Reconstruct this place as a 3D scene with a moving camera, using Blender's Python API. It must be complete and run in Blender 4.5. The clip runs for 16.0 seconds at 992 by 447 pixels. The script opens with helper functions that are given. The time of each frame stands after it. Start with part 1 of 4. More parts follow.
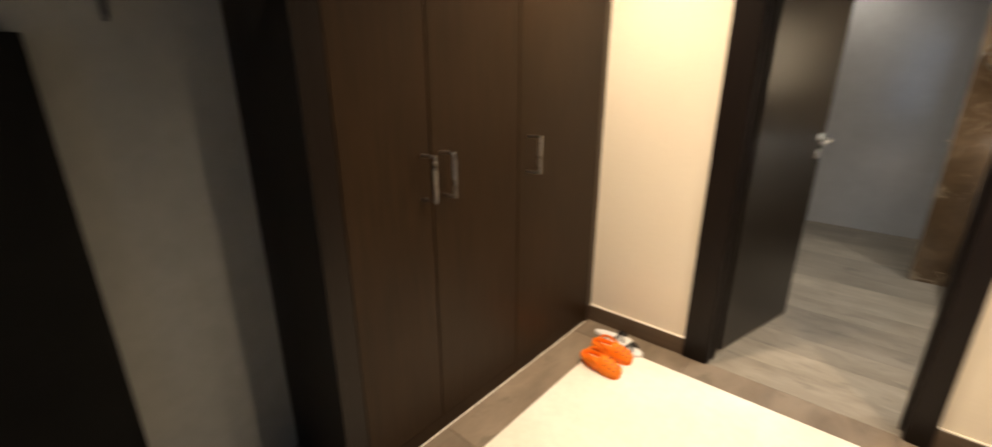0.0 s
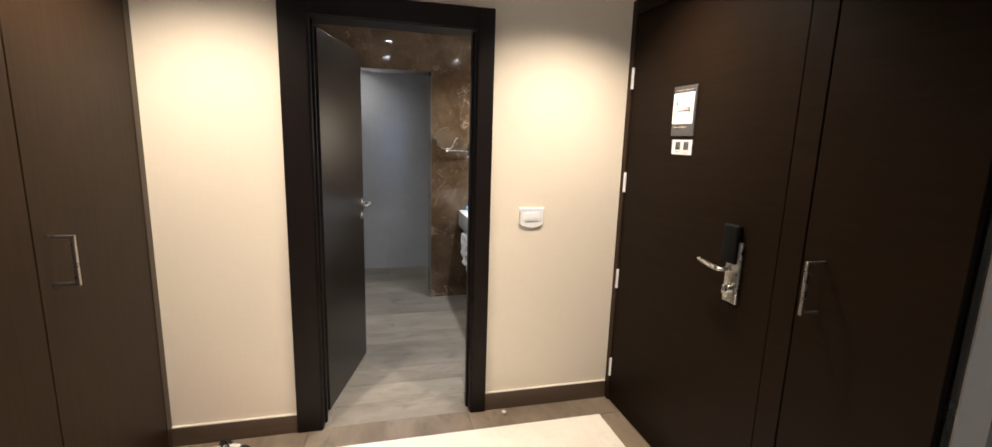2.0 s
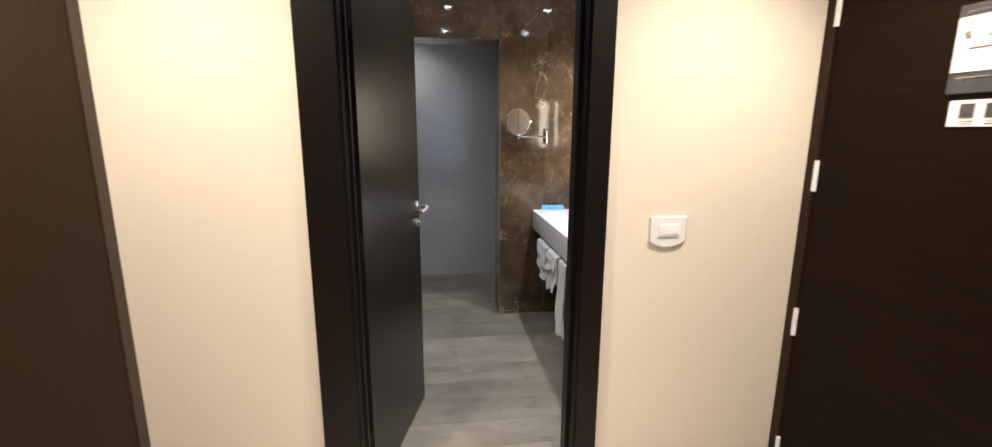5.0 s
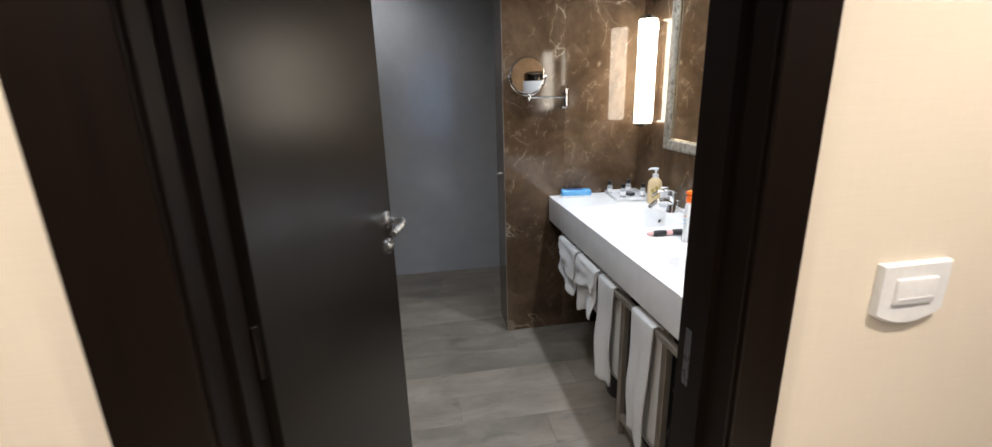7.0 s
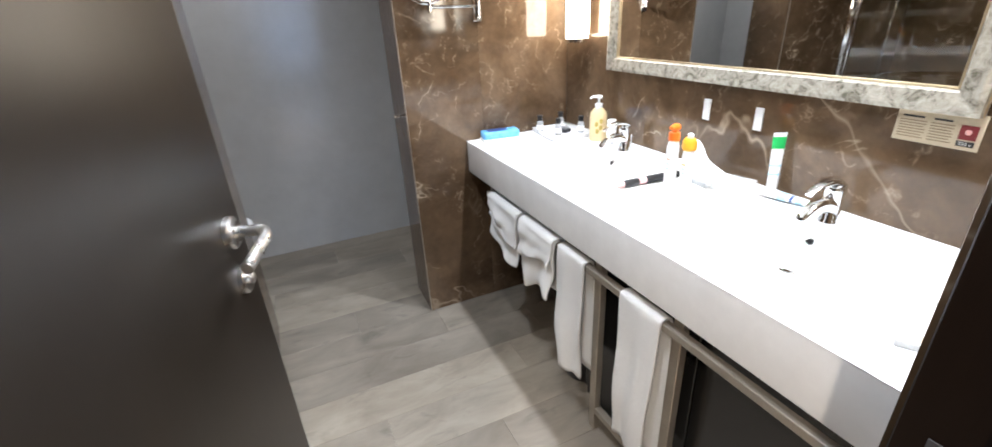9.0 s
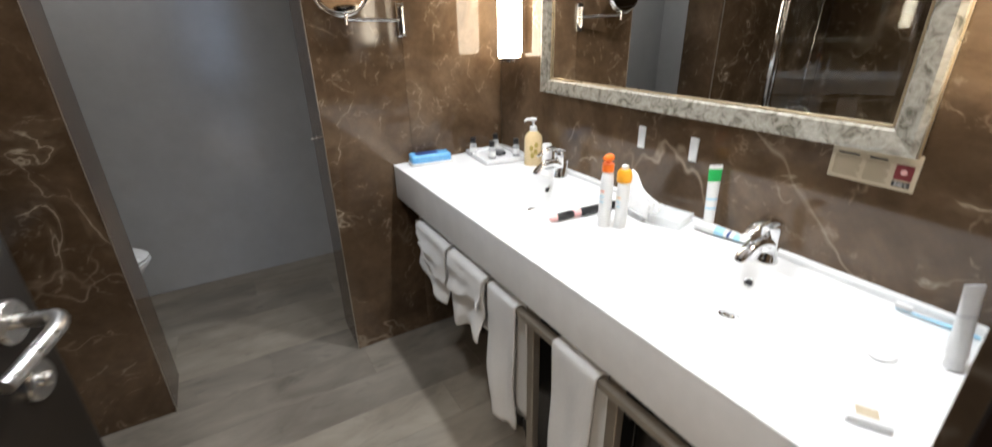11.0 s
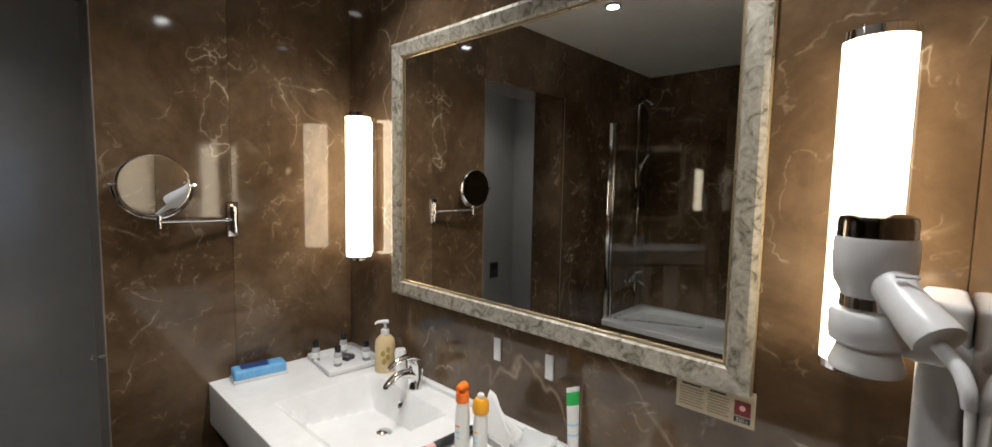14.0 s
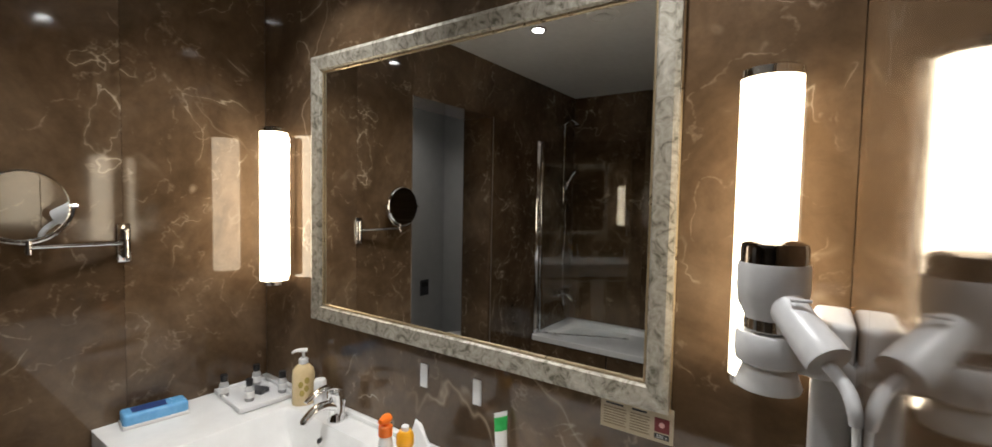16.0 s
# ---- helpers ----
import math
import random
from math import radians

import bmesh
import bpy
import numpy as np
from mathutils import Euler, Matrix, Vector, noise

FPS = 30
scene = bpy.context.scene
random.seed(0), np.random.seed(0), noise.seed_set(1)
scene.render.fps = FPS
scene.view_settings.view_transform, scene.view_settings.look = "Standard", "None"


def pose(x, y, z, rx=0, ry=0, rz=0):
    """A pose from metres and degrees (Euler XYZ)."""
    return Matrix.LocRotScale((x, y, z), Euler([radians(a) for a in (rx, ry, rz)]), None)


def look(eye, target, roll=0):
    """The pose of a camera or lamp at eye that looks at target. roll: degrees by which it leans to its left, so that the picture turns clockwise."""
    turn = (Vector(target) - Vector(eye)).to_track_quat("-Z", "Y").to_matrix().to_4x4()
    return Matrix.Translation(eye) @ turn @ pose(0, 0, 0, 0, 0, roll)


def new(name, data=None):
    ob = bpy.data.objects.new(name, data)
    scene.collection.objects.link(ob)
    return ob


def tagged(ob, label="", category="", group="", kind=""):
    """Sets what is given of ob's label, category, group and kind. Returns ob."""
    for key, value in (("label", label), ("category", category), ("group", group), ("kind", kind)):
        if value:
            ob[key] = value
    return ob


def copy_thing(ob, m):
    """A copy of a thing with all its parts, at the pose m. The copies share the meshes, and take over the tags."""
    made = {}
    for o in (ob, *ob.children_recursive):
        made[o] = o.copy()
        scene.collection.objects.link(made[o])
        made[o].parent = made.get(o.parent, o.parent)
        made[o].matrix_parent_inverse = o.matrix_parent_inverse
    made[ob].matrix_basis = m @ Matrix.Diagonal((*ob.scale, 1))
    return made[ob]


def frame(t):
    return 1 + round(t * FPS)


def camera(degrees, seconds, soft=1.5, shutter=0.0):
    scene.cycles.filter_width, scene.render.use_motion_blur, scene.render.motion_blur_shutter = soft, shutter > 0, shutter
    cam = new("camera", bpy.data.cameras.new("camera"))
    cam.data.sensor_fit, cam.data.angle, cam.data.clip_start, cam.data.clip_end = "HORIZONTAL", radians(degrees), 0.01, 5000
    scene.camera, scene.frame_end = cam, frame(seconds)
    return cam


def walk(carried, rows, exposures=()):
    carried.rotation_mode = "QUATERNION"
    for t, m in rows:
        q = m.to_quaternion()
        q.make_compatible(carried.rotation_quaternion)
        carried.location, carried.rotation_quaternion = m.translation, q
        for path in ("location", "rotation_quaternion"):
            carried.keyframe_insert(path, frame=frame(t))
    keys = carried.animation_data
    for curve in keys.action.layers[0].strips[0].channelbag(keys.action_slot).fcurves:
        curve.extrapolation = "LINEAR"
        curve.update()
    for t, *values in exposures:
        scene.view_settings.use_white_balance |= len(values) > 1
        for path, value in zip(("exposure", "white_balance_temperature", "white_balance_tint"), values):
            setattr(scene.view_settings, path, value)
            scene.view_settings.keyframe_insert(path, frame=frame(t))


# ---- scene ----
cam = camera(94.0, 16.0, 1.5, 0.5)
EXPOSURES = [(0, 0.7, 7200, 10), (0.5, 0.55, 6900, 10), (1.0, 0.5, 6150, 10), (2.0, 0.65, 6050, 10), (4.7, 0.7, 6000, 10), (6.8, 0.35, 5750, 10), (7.0, 0.5, 5750, 10), (7.5, 1.5, 5800, 10), (8.0, 1.95, 5800, 10), (8.7, 1.65, 5800, 10), (10.8, 0.8, 6050, 10), (11.2, 0.55, 6150, 10), (11.8, 0.12, 6200, 10), (12.5, -0.05, 6400, 10), (16, -0.1, 6500, 10)]
PATH = [
    (0, (1.208, -2.273, 1.475), (-0.031, -0.842, 0.829), -0.15),
    (0.5, (1.143, -2.268, 1.459), (0.463, -0.479, 0.88), -1.3),
    (1, (0.972, -2.326, 1.49), (0.998, -0.403, 0.943), -2.8),
    (1.5, (0.976, -2.385, 1.519), (1.31, -0.46, 1.093), 1.5),
    (2, (0.998, -2.365, 1.525), (1.488, -0.458, 1.172), 1.7),
    (2.5, (0.982, -2.35, 1.525), (1.484, -0.445, 1.183), 1.6),
    (3, (0.947, -2.317, 1.524), (1.453, -0.41, 1.195), 1.5),
    (3.5, (0.94, -2.198, 1.51), (1.435, -0.287, 1.188), 1.2),
    (4, (0.994, -1.981, 1.503), (1.368, -0.044, 1.172), 1.1),
    (4.5, (0.973, -1.771, 1.487), (1.24, 0.177, 1.12), 0.7),
    (6.8, (0.988, -0.668, 1.463), (1.298, 1.238, 0.937), -1.6),
    (7, (0.996, -0.602, 1.465), (1.306, 1.295, 0.913), -1.6),
    (7.5, (1.096, -0.403, 1.449), (1.231, 1.505, 0.864), -2.3),
    (8, (1.112, -0.265, 1.408), (1.191, 1.623, 0.753), -3.5),
    (8.5, (1.037, -0.095, 1.385), (1.44, 1.704, 0.61), -2.8),
    (8.7, (1.007, -0.045, 1.395), (1.608, 1.68, 0.58), -4.1),
    (10.8, (1.102, 0.103, 1.398), (2.029, 1.655, 0.542), -1.5),
    (11, (1.151, 0.12, 1.404), (2.076, 1.705, 0.607), -1.2),
    (11.5, (1.221, 0.154, 1.431), (2.174, 1.789, 0.784), -0.9),
    (12, (1.261, 0.203, 1.467), (2.396, 1.751, 0.906), -0.6),
    (12.5, (1.302, 0.226, 1.490), (2.622, 1.656, 1.022), 0.15),
    (13, (1.308, 0.22, 1.522), (2.718, 1.595, 1.168), 0.4),
    (13.5, (1.302, 0.216, 1.535), (2.726, 1.599, 1.29), 0.9),
    (14, (1.293, 0.215, 1.554), (2.743, 1.583, 1.388), 1.0),
    (14.5, (1.296, 0.214, 1.565), (2.781, 1.55, 1.463), 0.9),
    (15, (1.321, 0.204, 1.567), (2.836, 1.509, 1.501), 1.0),
    (15.5, (1.317, 0.211, 1.568), (2.891, 1.444, 1.5), 1.3),
    (16, (1.321, 0.216, 1.574), (2.957, 1.362, 1.473), 1.1),
]
walk(cam, [(t, look(eye, target, roll)) for t, eye, target, roll in PATH], EXPOSURES)

# ---- world and light ----
world = bpy.data.worlds.new("world")
scene.world = world
world.use_nodes = True
world.node_tree.nodes["Background"].inputs[0].default_value = (0.35, 0.45, 0.6, 1)
world.node_tree.nodes["Background"].inputs[1].default_value = 0.25

TUBE = 8.5          # glow of the wall tubes
SPOT_BATH = 32.0    # watts of each bathroom downlight
SPOT_HALL = 66.0    # watts of each hall downlight
WARM, NEUTRAL, TUBECOL = (1.0, 0.82, 0.63), (0.98, 0.98, 0.97), (1.0, 0.83, 0.60)


# ---- materials ----
def mat(name, color, rough=0.5, metal=0.0, **kw):
    m = bpy.data.materials.new(name)
    m.use_nodes = True
    b = m.node_tree.nodes["Principled BSDF"]
    b.inputs["Base Color"].default_value = (*color, 1)
    b.inputs["Roughness"].default_value = rough
    b.inputs["Metallic"].default_value = metal
    for k, v in kw.items():
        b.inputs[k].default_value = v
    return m


def nodes_of(m):
    nt = m.node_tree
    return nt, nt.nodes["Principled BSDF"], lambda t: nt.nodes.new("ShaderNode" + t)


def coords(nt, N, scale=(1, 1, 1), per_object=False):
    tc, mp = N("TexCoord"), N("Mapping")
    mp.inputs["Scale"].default_value = scale
    nt.links.new(tc.outputs["Object"], mp.inputs["Vector"])
    if per_object:
        info, mul = N("ObjectInfo"), N("VectorMath")
        mul.operation = "SCALE"
        comb = N("CombineXYZ")
        for i in range(3):
            nt.links.new(info.outputs["Random"], comb.inputs[i])
        nt.links.new(comb.outputs[0], mul.inputs[0])
        mul.inputs["Scale"].default_value = 37.0
        nt.links.new(mul.outputs[0], mp.inputs["Location"])
    return mp.outputs[0]


def noise_tex(nt, N, vec, scale, detail=5.0, rough=0.55, dist=0.0):
    n = N("TexNoise")
    n.inputs["Scale"].default_value, n.inputs["Detail"].default_value = scale, detail
    n.inputs["Roughness"].default_value, n.inputs["Distortion"].default_value = rough, dist
    nt.links.new(vec, n.inputs["Vector"])
    return n.outputs["Fac"]


def ramp(nt, N, fac, stops):
    r = N("ValToRGB")
    el = r.color_ramp.elements
    while len(el) < len(stops):
        el.new(0.5)
    for e, (p, c) in zip(el, stops):
        e.position, e.color = p, (*c, 1)
    nt.links.new(fac, r.inputs[0])
    return r.outputs[0]


def mixc(nt, N, fac, a, b, mode="MIX"):
    x = N("Mix")
    x.data_type, x.blend_type = "RGBA", mode
    if isinstance(fac, float):
        x.inputs[0].default_value = fac
    else:
        nt.links.new(fac, x.inputs[0])
    for s, v in ((6, a), (7, b)):
        if isinstance(v, tuple):
            x.inputs[s].default_value = (*v, 1)
        else:
            nt.links.new(v, x.inputs[s])
    return x.outputs[2]


def bump(nt, N, b, fac, strength, dist=0.002):
    u = N("Bump")
    u.inputs["Strength"].default_value, u.inputs["Distance"].default_value = strength, dist
    nt.links.new(fac, u.inputs["Height"])
    nt.links.new(u.outputs[0], b.inputs["Normal"])


def grain_mat(name, dark, light, axis, rough=0.38, fine=60.0, per_object=True, spec=0.5, relief=0.006):
    """Wood veneer whose grain runs along the axis."""
    m = mat(name, dark, rough)
    nt, b, N = nodes_of(m)
    sc = [1.0, 1.0, 1.0]
    sc[axis] = 0.06
    v = coords(nt, N, sc, per_object)
    f1 = noise_tex(nt, N, v, fine, 6, 0.6)
    f2 = noise_tex(nt, N, coords(nt, N, (1, 1, 1), per_object), 1.6, 3)
    c = ramp(nt, N, f1, [(0.3, dark), (0.72, light)])
    c = mixc(nt, N, 0.35, c, ramp(nt, N, f2, [(0.3, (0.45,) * 3), (0.75, (1.3,) * 3)]), "MULTIPLY")
    nt.links.new(c, b.inputs["Base Color"])
    nt.links.new(ramp(nt, N, f1, [(0.2, (rough + 0.012,) * 3), (0.8, (rough - 0.008,) * 3)]), b.inputs["Roughness"])
    b.inputs["Specular IOR Level"].default_value = spec
    if relief:
        bump(nt, N, b, f1, relief, 0.0004)
    return m


def marble_mat(name):
    m = mat(name, (0.1, 0.06, 0.035), 0.06)
    nt, b, N = nodes_of(m)
    v = coords(nt, N, (1, 1, 1), True)
    cloud = noise_tex(nt, N, v, 2.3, 7, 0.62, 0.6)
    fine = noise_tex(nt, N, v, 16, 6, 0.7, 0.4)
    base = ramp(nt, N, cloud, [(0.25, (0.045, 0.027, 0.014)), (0.5, (0.105, 0.066, 0.037)), (0.78, (0.20, 0.137, 0.085))])
    base = mixc(nt, N, 0.45, base, ramp(nt, N, fine, [(0.3, (0.6,) * 3), (0.7, (1.35,) * 3)]), "MULTIPLY")

    def veins(scale, width, dist):
        n = noise_tex(nt, N, v, scale, 4, 0.5, dist)
        s, a = N("Math"), N("Math")
        s.operation, a.operation = "SUBTRACT", "ABSOLUTE"
        s.inputs[1].default_value = 0.5
        nt.links.new(n, s.inputs[0])
        nt.links.new(s.outputs[0], a.inputs[0])
        return ramp(nt, N, a.outputs[0], [(0.0, (1, 1, 1)), (width, (0, 0, 0))])
    mask = ramp(nt, N, noise_tex(nt, N, v, 1.9, 3), [(0.50, (0, 0, 0)), (0.62, (0.9, 0.9, 0.9))])
    big = mixc(nt, N, 1.0, veins(1.7, 0.006, 0.35), mask, "MULTIPLY")
    small = mixc(nt, N, 1.0, veins(5.0, 0.012, 0.3), ramp(nt, N, fine, [(0.47, (0, 0, 0)), (0.72, (0.7, 0.7, 0.7))]), "MULTIPLY")
    web = mixc(nt, N, 1.0, veins(3.6, 0.0065, 0.5), ramp(nt, N, noise_tex(nt, N, v, 4.2, 4), [(0.53, (0, 0, 0)), (0.64, (0.8,) * 3)]), "MULTIPLY")
    halo = mixc(nt, N, 1.0, veins(3.6, 0.05, 0.5), ramp(nt, N, noise_tex(nt, N, v, 4.2, 4), [(0.50, (0, 0, 0)), (0.66, (0.35,) * 3)]), "MULTIPLY")
    col = mixc(nt, N, halo, base, (0.26, 0.19, 0.12))
    col = mixc(nt, N, big, col, (0.30, 0.23, 0.16))
    col = mixc(nt, N, small, col, (0.40, 0.31, 0.22))
    col = mixc(nt, N, web, col, (0.52, 0.43, 0.32))
    nt.links.new(col, b.inputs["Base Color"])
    nt.links.new(ramp(nt, N, fine, [(0.3, (0.045,) * 3), (0.7, (0.09,) * 3)]), b.inputs["Roughness"])
    bump(nt, N, b, cloud, 0.02, 0.003)
    return m


def mottled_mat(name, a, b_, scale, rough, metal=0.0, bumps=0.1, per_object=False, **kw):
    m = mat(name, a, rough, metal, **kw)
    nt, b, N = nodes_of(m)
    v = coords(nt, N, (1, 1, 1), per_object)
    f1, f2 = noise_tex(nt, N, v, scale, 6, 0.6), noise_tex(nt, N, v, scale * 9, 4, 0.6)
    c = ramp(nt, N, f1, [(0.3, a), (0.7, b_)])
    c = mixc(nt, N, 0.2, c, ramp(nt, N, f2, [(0.3, (0.75,) * 3), (0.7, (1.15,) * 3)]), "MULTIPLY")
    nt.links.new(c, b.inputs["Base Color"])
    nt.links.new(ramp(nt, N, f1, [(0.3, (rough * 1.15,) * 3), (0.7, (rough * 0.85,) * 3)]), b.inputs["Roughness"])
    if bumps:
        bump(nt, N, b, f2, bumps, 0.001)
    return m


def wallpaper_mat():
    """Cream vinyl wallpaper with a fine woven relief."""
    m = mat("cream_wallpaper", (0.74, 0.66, 0.53), 0.55)
    nt, b, N = nodes_of(m)
    warp = noise_tex(nt, N, coords(nt, N, (260, 260, 8)), 1.0, 3)
    weft = noise_tex(nt, N, coords(nt, N, (10, 10, 240)), 1.0, 3)
    f = mixc(nt, N, 0.5, warp, weft)
    c = mixc(nt, N, 0.5, ramp(nt, N, f, [(0.35, (0.70, 0.625, 0.50)), (0.65, (0.78, 0.70, 0.57))]),
             ramp(nt, N, noise_tex(nt, N, coords(nt, N), 1.3, 3), [(0.3, (0.72, 0.64, 0.515)), (0.7, (0.76, 0.68, 0.55))]))
    nt.links.new(c, b.inputs["Base Color"])
    bump(nt, N, b, f, 0.25, 0.0008)
    return m


def plank_mat(name, a, b_, axis):
    """Wood-look stoneware: cloudy patches, dark stains, faint grain."""
    m = mat(name, a, 0.42)
    nt, b, N = nodes_of(m)
    sc, cl = [1.0, 1.0, 1.0], [1.0, 1.0, 1.0]
    sc[axis], cl[axis] = 0.14, 0.45
    v, w = coords(nt, N, sc, True), coords(nt, N, cl, True)
    f = noise_tex(nt, N, w, 6.5, 6, 0.6, 0.5)
    g = noise_tex(nt, N, v, 90, 4, 0.6)
    stain = noise_tex(nt, N, w, 14, 4, 0.6, 0.8)
    info = N("ObjectInfo")
    c = ramp(nt, N, f, [(0.32, a), (0.68, b_)])
    c = mixc(nt, N, 0.22, c, ramp(nt, N, g, [(0.3, (0.85,) * 3), (0.7, (1.1,) * 3)]), "MULTIPLY")
    c = mixc(nt, N, 1.0, c, ramp(nt, N, stain, [(0.28, (0.72,) * 3), (0.42, (1.0,) * 3)]), "MULTIPLY")
    c = mixc(nt, N, 0.9, c, ramp(nt, N, info.outputs["Random"], [(0.0, (0.76, 0.76, 0.76)), (1.0, (1.14, 1.13, 1.10))]), "MULTIPLY")
    nt.links.new(c, b.inputs["Base Color"])
    nt.links.new(ramp(nt, N, f, [(0.3, (0.36,) * 3), (0.7, (0.48,) * 3)]), b.inputs["Roughness"])
    bump(nt, N, b, g, 0.12, 0.0008)
    return m


def emit_mat(name, color, strength):
    m = mat(name, (0.8, 0.8, 0.8), 0.3)
    b = m.node_tree.nodes["Principled BSDF"]
    b.inputs["Emission Color"].default_value, b.inputs["Emission Strength"].default_value = (*color, 1), strength
    return m


def foil_mat():
    """Aged silver-leaf mirror frame with flower-like tarnish."""
    m = mat("silver_leaf", (0.4, 0.37, 0.3), 0.45, 0.35)
    nt, b, N = nodes_of(m)
    v = coords(nt, N)
    f, g = noise_tex(nt, N, v, 34, 5, 0.6, 1.2), noise_tex(nt, N, v, 120, 3)
    c = ramp(nt, N, f, [(0.34, (0.13, 0.12, 0.085)), (0.47, (0.36, 0.33, 0.27)), (0.7, (0.52, 0.49, 0.42))])
    c = mixc(nt, N, 0.3, c, ramp(nt, N, g, [(0.3, (0.6,) * 3), (0.7, (1.2,) * 3)]), "MULTIPLY")
    nt.links.new(c, b.inputs["Base Color"])
    bump(nt, N, b, f, 0.3, 0.002)
    return m


def terry_mat():
    m = mat("white_terry", (0.78, 0.78, 0.77), 0.95)
    nt, b, N = nodes_of(m)
    f = noise_tex(nt, N, coords(nt, N), 420, 3)
    nt.links.new(ramp(nt, N, f, [(0.3, (0.66, 0.66, 0.65)), (0.7, (0.84, 0.84, 0.83))]), b.inputs["Base Color"])
    bump(nt, N, b, f, 0.5, 0.002)
    return m


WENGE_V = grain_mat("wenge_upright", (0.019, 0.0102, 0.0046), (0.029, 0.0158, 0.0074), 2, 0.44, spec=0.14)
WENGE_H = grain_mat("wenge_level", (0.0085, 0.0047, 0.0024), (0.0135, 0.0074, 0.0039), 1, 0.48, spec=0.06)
DOORWOOD = grain_mat("bath_door_veneer", (0.0142, 0.0110, 0.0082), (0.0150, 0.0116, 0.0087), 2, 0.30, spec=0.4, relief=0)
CASING = grain_mat("casing_veneer", (0.0060, 0.0034, 0.0022), (0.0095, 0.0056, 0.0036), 2, 0.40, spec=0.2, relief=0.002)
EDGEWOOD = grain_mat("lighter_edging", (0.03, 0.017, 0.009), (0.045, 0.027, 0.015), 2, 0.4)
SKIRT = grain_mat("skirting_veneer", (0.075, 0.048, 0.029), (0.095, 0.063, 0.039), 0, 0.4)
MARBLE = marble_mat("brown_marble")
PAPER = wallpaper_mat()
WHITEPAINT = mottled_mat("white_ceiling_paint", (0.74, 0.74, 0.73), (0.79, 0.79, 0.78), 3, 0.8)
GREYGLOSS = mottled_mat("grey_gloss_panel", (0.50, 0.50, 0.50), (0.54, 0.54, 0.535), 1.2, 0.16, 0, 0.02)
GREYWALL = mottled_mat("grey_bedroom_paint", (0.20, 0.205, 0.20), (0.24, 0.24, 0.23), 2, 0.8)
PLANK = plank_mat("grey_wood_tile", (0.17, 0.146, 0.116), (0.29, 0.256, 0.21), 0)
PLANK_B = plank_mat("grey_wood_border", (0.15, 0.115, 0.085), (0.25, 0.2, 0.15), 1)
CREAM = mottled_mat("cream_stone", (0.74, 0.69, 0.6), (0.82, 0.78, 0.7), 3, 0.22, 0, 0.02)
GROUT = mottled_mat("grey_grout", (0.12, 0.11, 0.1), (0.17, 0.155, 0.14), 30, 0.9)
CHROME = mottled_mat("chrome", (0.78, 0.78, 0.78), (0.84, 0.84, 0.84), 6, 0.07, 1.0, 0)
STEEL = mottled_mat("satin_steel", (0.52, 0.51, 0.49), (0.6, 0.59, 0.57), 20, 0.28, 1.0, 0.02)
CHAMPAGNE = mottled_mat("champagne_metal", (0.33, 0.29, 0.24), (0.39, 0.35, 0.29), 12, 0.4, 0.6, 0.03)
CORIAN = mottled_mat("white_solid_surface", (0.83, 0.83, 0.82), (0.84, 0.84, 0.83), 1.5, 0.24, 0, 0)
WHITEPLASTIC = mottled_mat("white_plastic", (0.74, 0.74, 0.73), (0.79, 0.79, 0.78), 8, 0.32, 0, 0.02)
GREYPLASTIC = mottled_mat("light_grey_plastic", (0.60, 0.60, 0.605), (0.65, 0.65, 0.655), 8, 0.35, 0, 0.03)
BLACKPL = mottled_mat("black_plastic", (0.012, 0.012, 0.013), (0.02, 0.02, 0.021), 12, 0.3, 0, 0.03)
BLACKPANEL = mottled_mat("black_laminate", (0.008, 0.008, 0.008), (0.014, 0.013, 0.012), 5, 0.25, 0, 0.03)
DULLBLACK = mottled_mat("dull_black", (0.003, 0.003, 0.003), (0.005, 0.005, 0.005), 5, 0.6, 0, 0, False, **{"Specular IOR Level": 0.1})
PORCELAIN = mottled_mat("white_porcelain", (0.8, 0.8, 0.8), (0.83, 0.83, 0.83), 3, 0.1, 0, 0)
FOIL = foil_mat()
GILT = mottled_mat("gilt_bead", (0.5, 0.4, 0.25), (0.62, 0.5, 0.33), 30, 0.3, 0.8, 0.05)
TERRY = terry_mat()
MIRROR = mat("mirror_silver", (0.86, 0.87, 0.86), 0.004, 1.0)
GLASS = mat("clear_glass", (0.95, 0.97, 0.96), 0.0, 0.0, **{"Transmission Weight": 1.0, "IOR": 1.45})
CLEARPL = mat("clear_plastic", (0.86, 0.88, 0.88), 0.12, 0.0, **{"Alpha": 0.38})
ORANGE = mottled_mat("orange_foam", (0.88, 0.17, 0.003), (0.95, 0.23, 0.005), 20, 0.65, 0, 0.15)
ORANGEPL = mottled_mat("orange_plastic", (0.85, 0.16, 0.01), (0.9, 0.2, 0.015), 10, 0.3, 0, 0)
YELLOWPL = mottled_mat("amber_plastic", (0.85, 0.38, 0.02), (0.9, 0.44, 0.03), 10, 0.3, 0, 0)
BLUEPACK = mottled_mat("blue_wrapper", (0.12, 0.38, 0.72), (0.2, 0.5, 0.82), 30, 0.25, 0, 0.3)
NAVY = mottled_mat("navy_print", (0.015, 0.04, 0.16), (0.025, 0.06, 0.22), 20, 0.4, 0, 0)
SOAPLIQ = mottled_mat("cream_liquid_soap", (0.72, 0.55, 0.30), (0.78, 0.62, 0.37), 12, 0.15, 0, 0)
GOLDPRINT = mottled_mat("olive_gold_print", (0.36, 0.26, 0.05), (0.45, 0.34, 0.08), 40, 0.5, 0, 0)
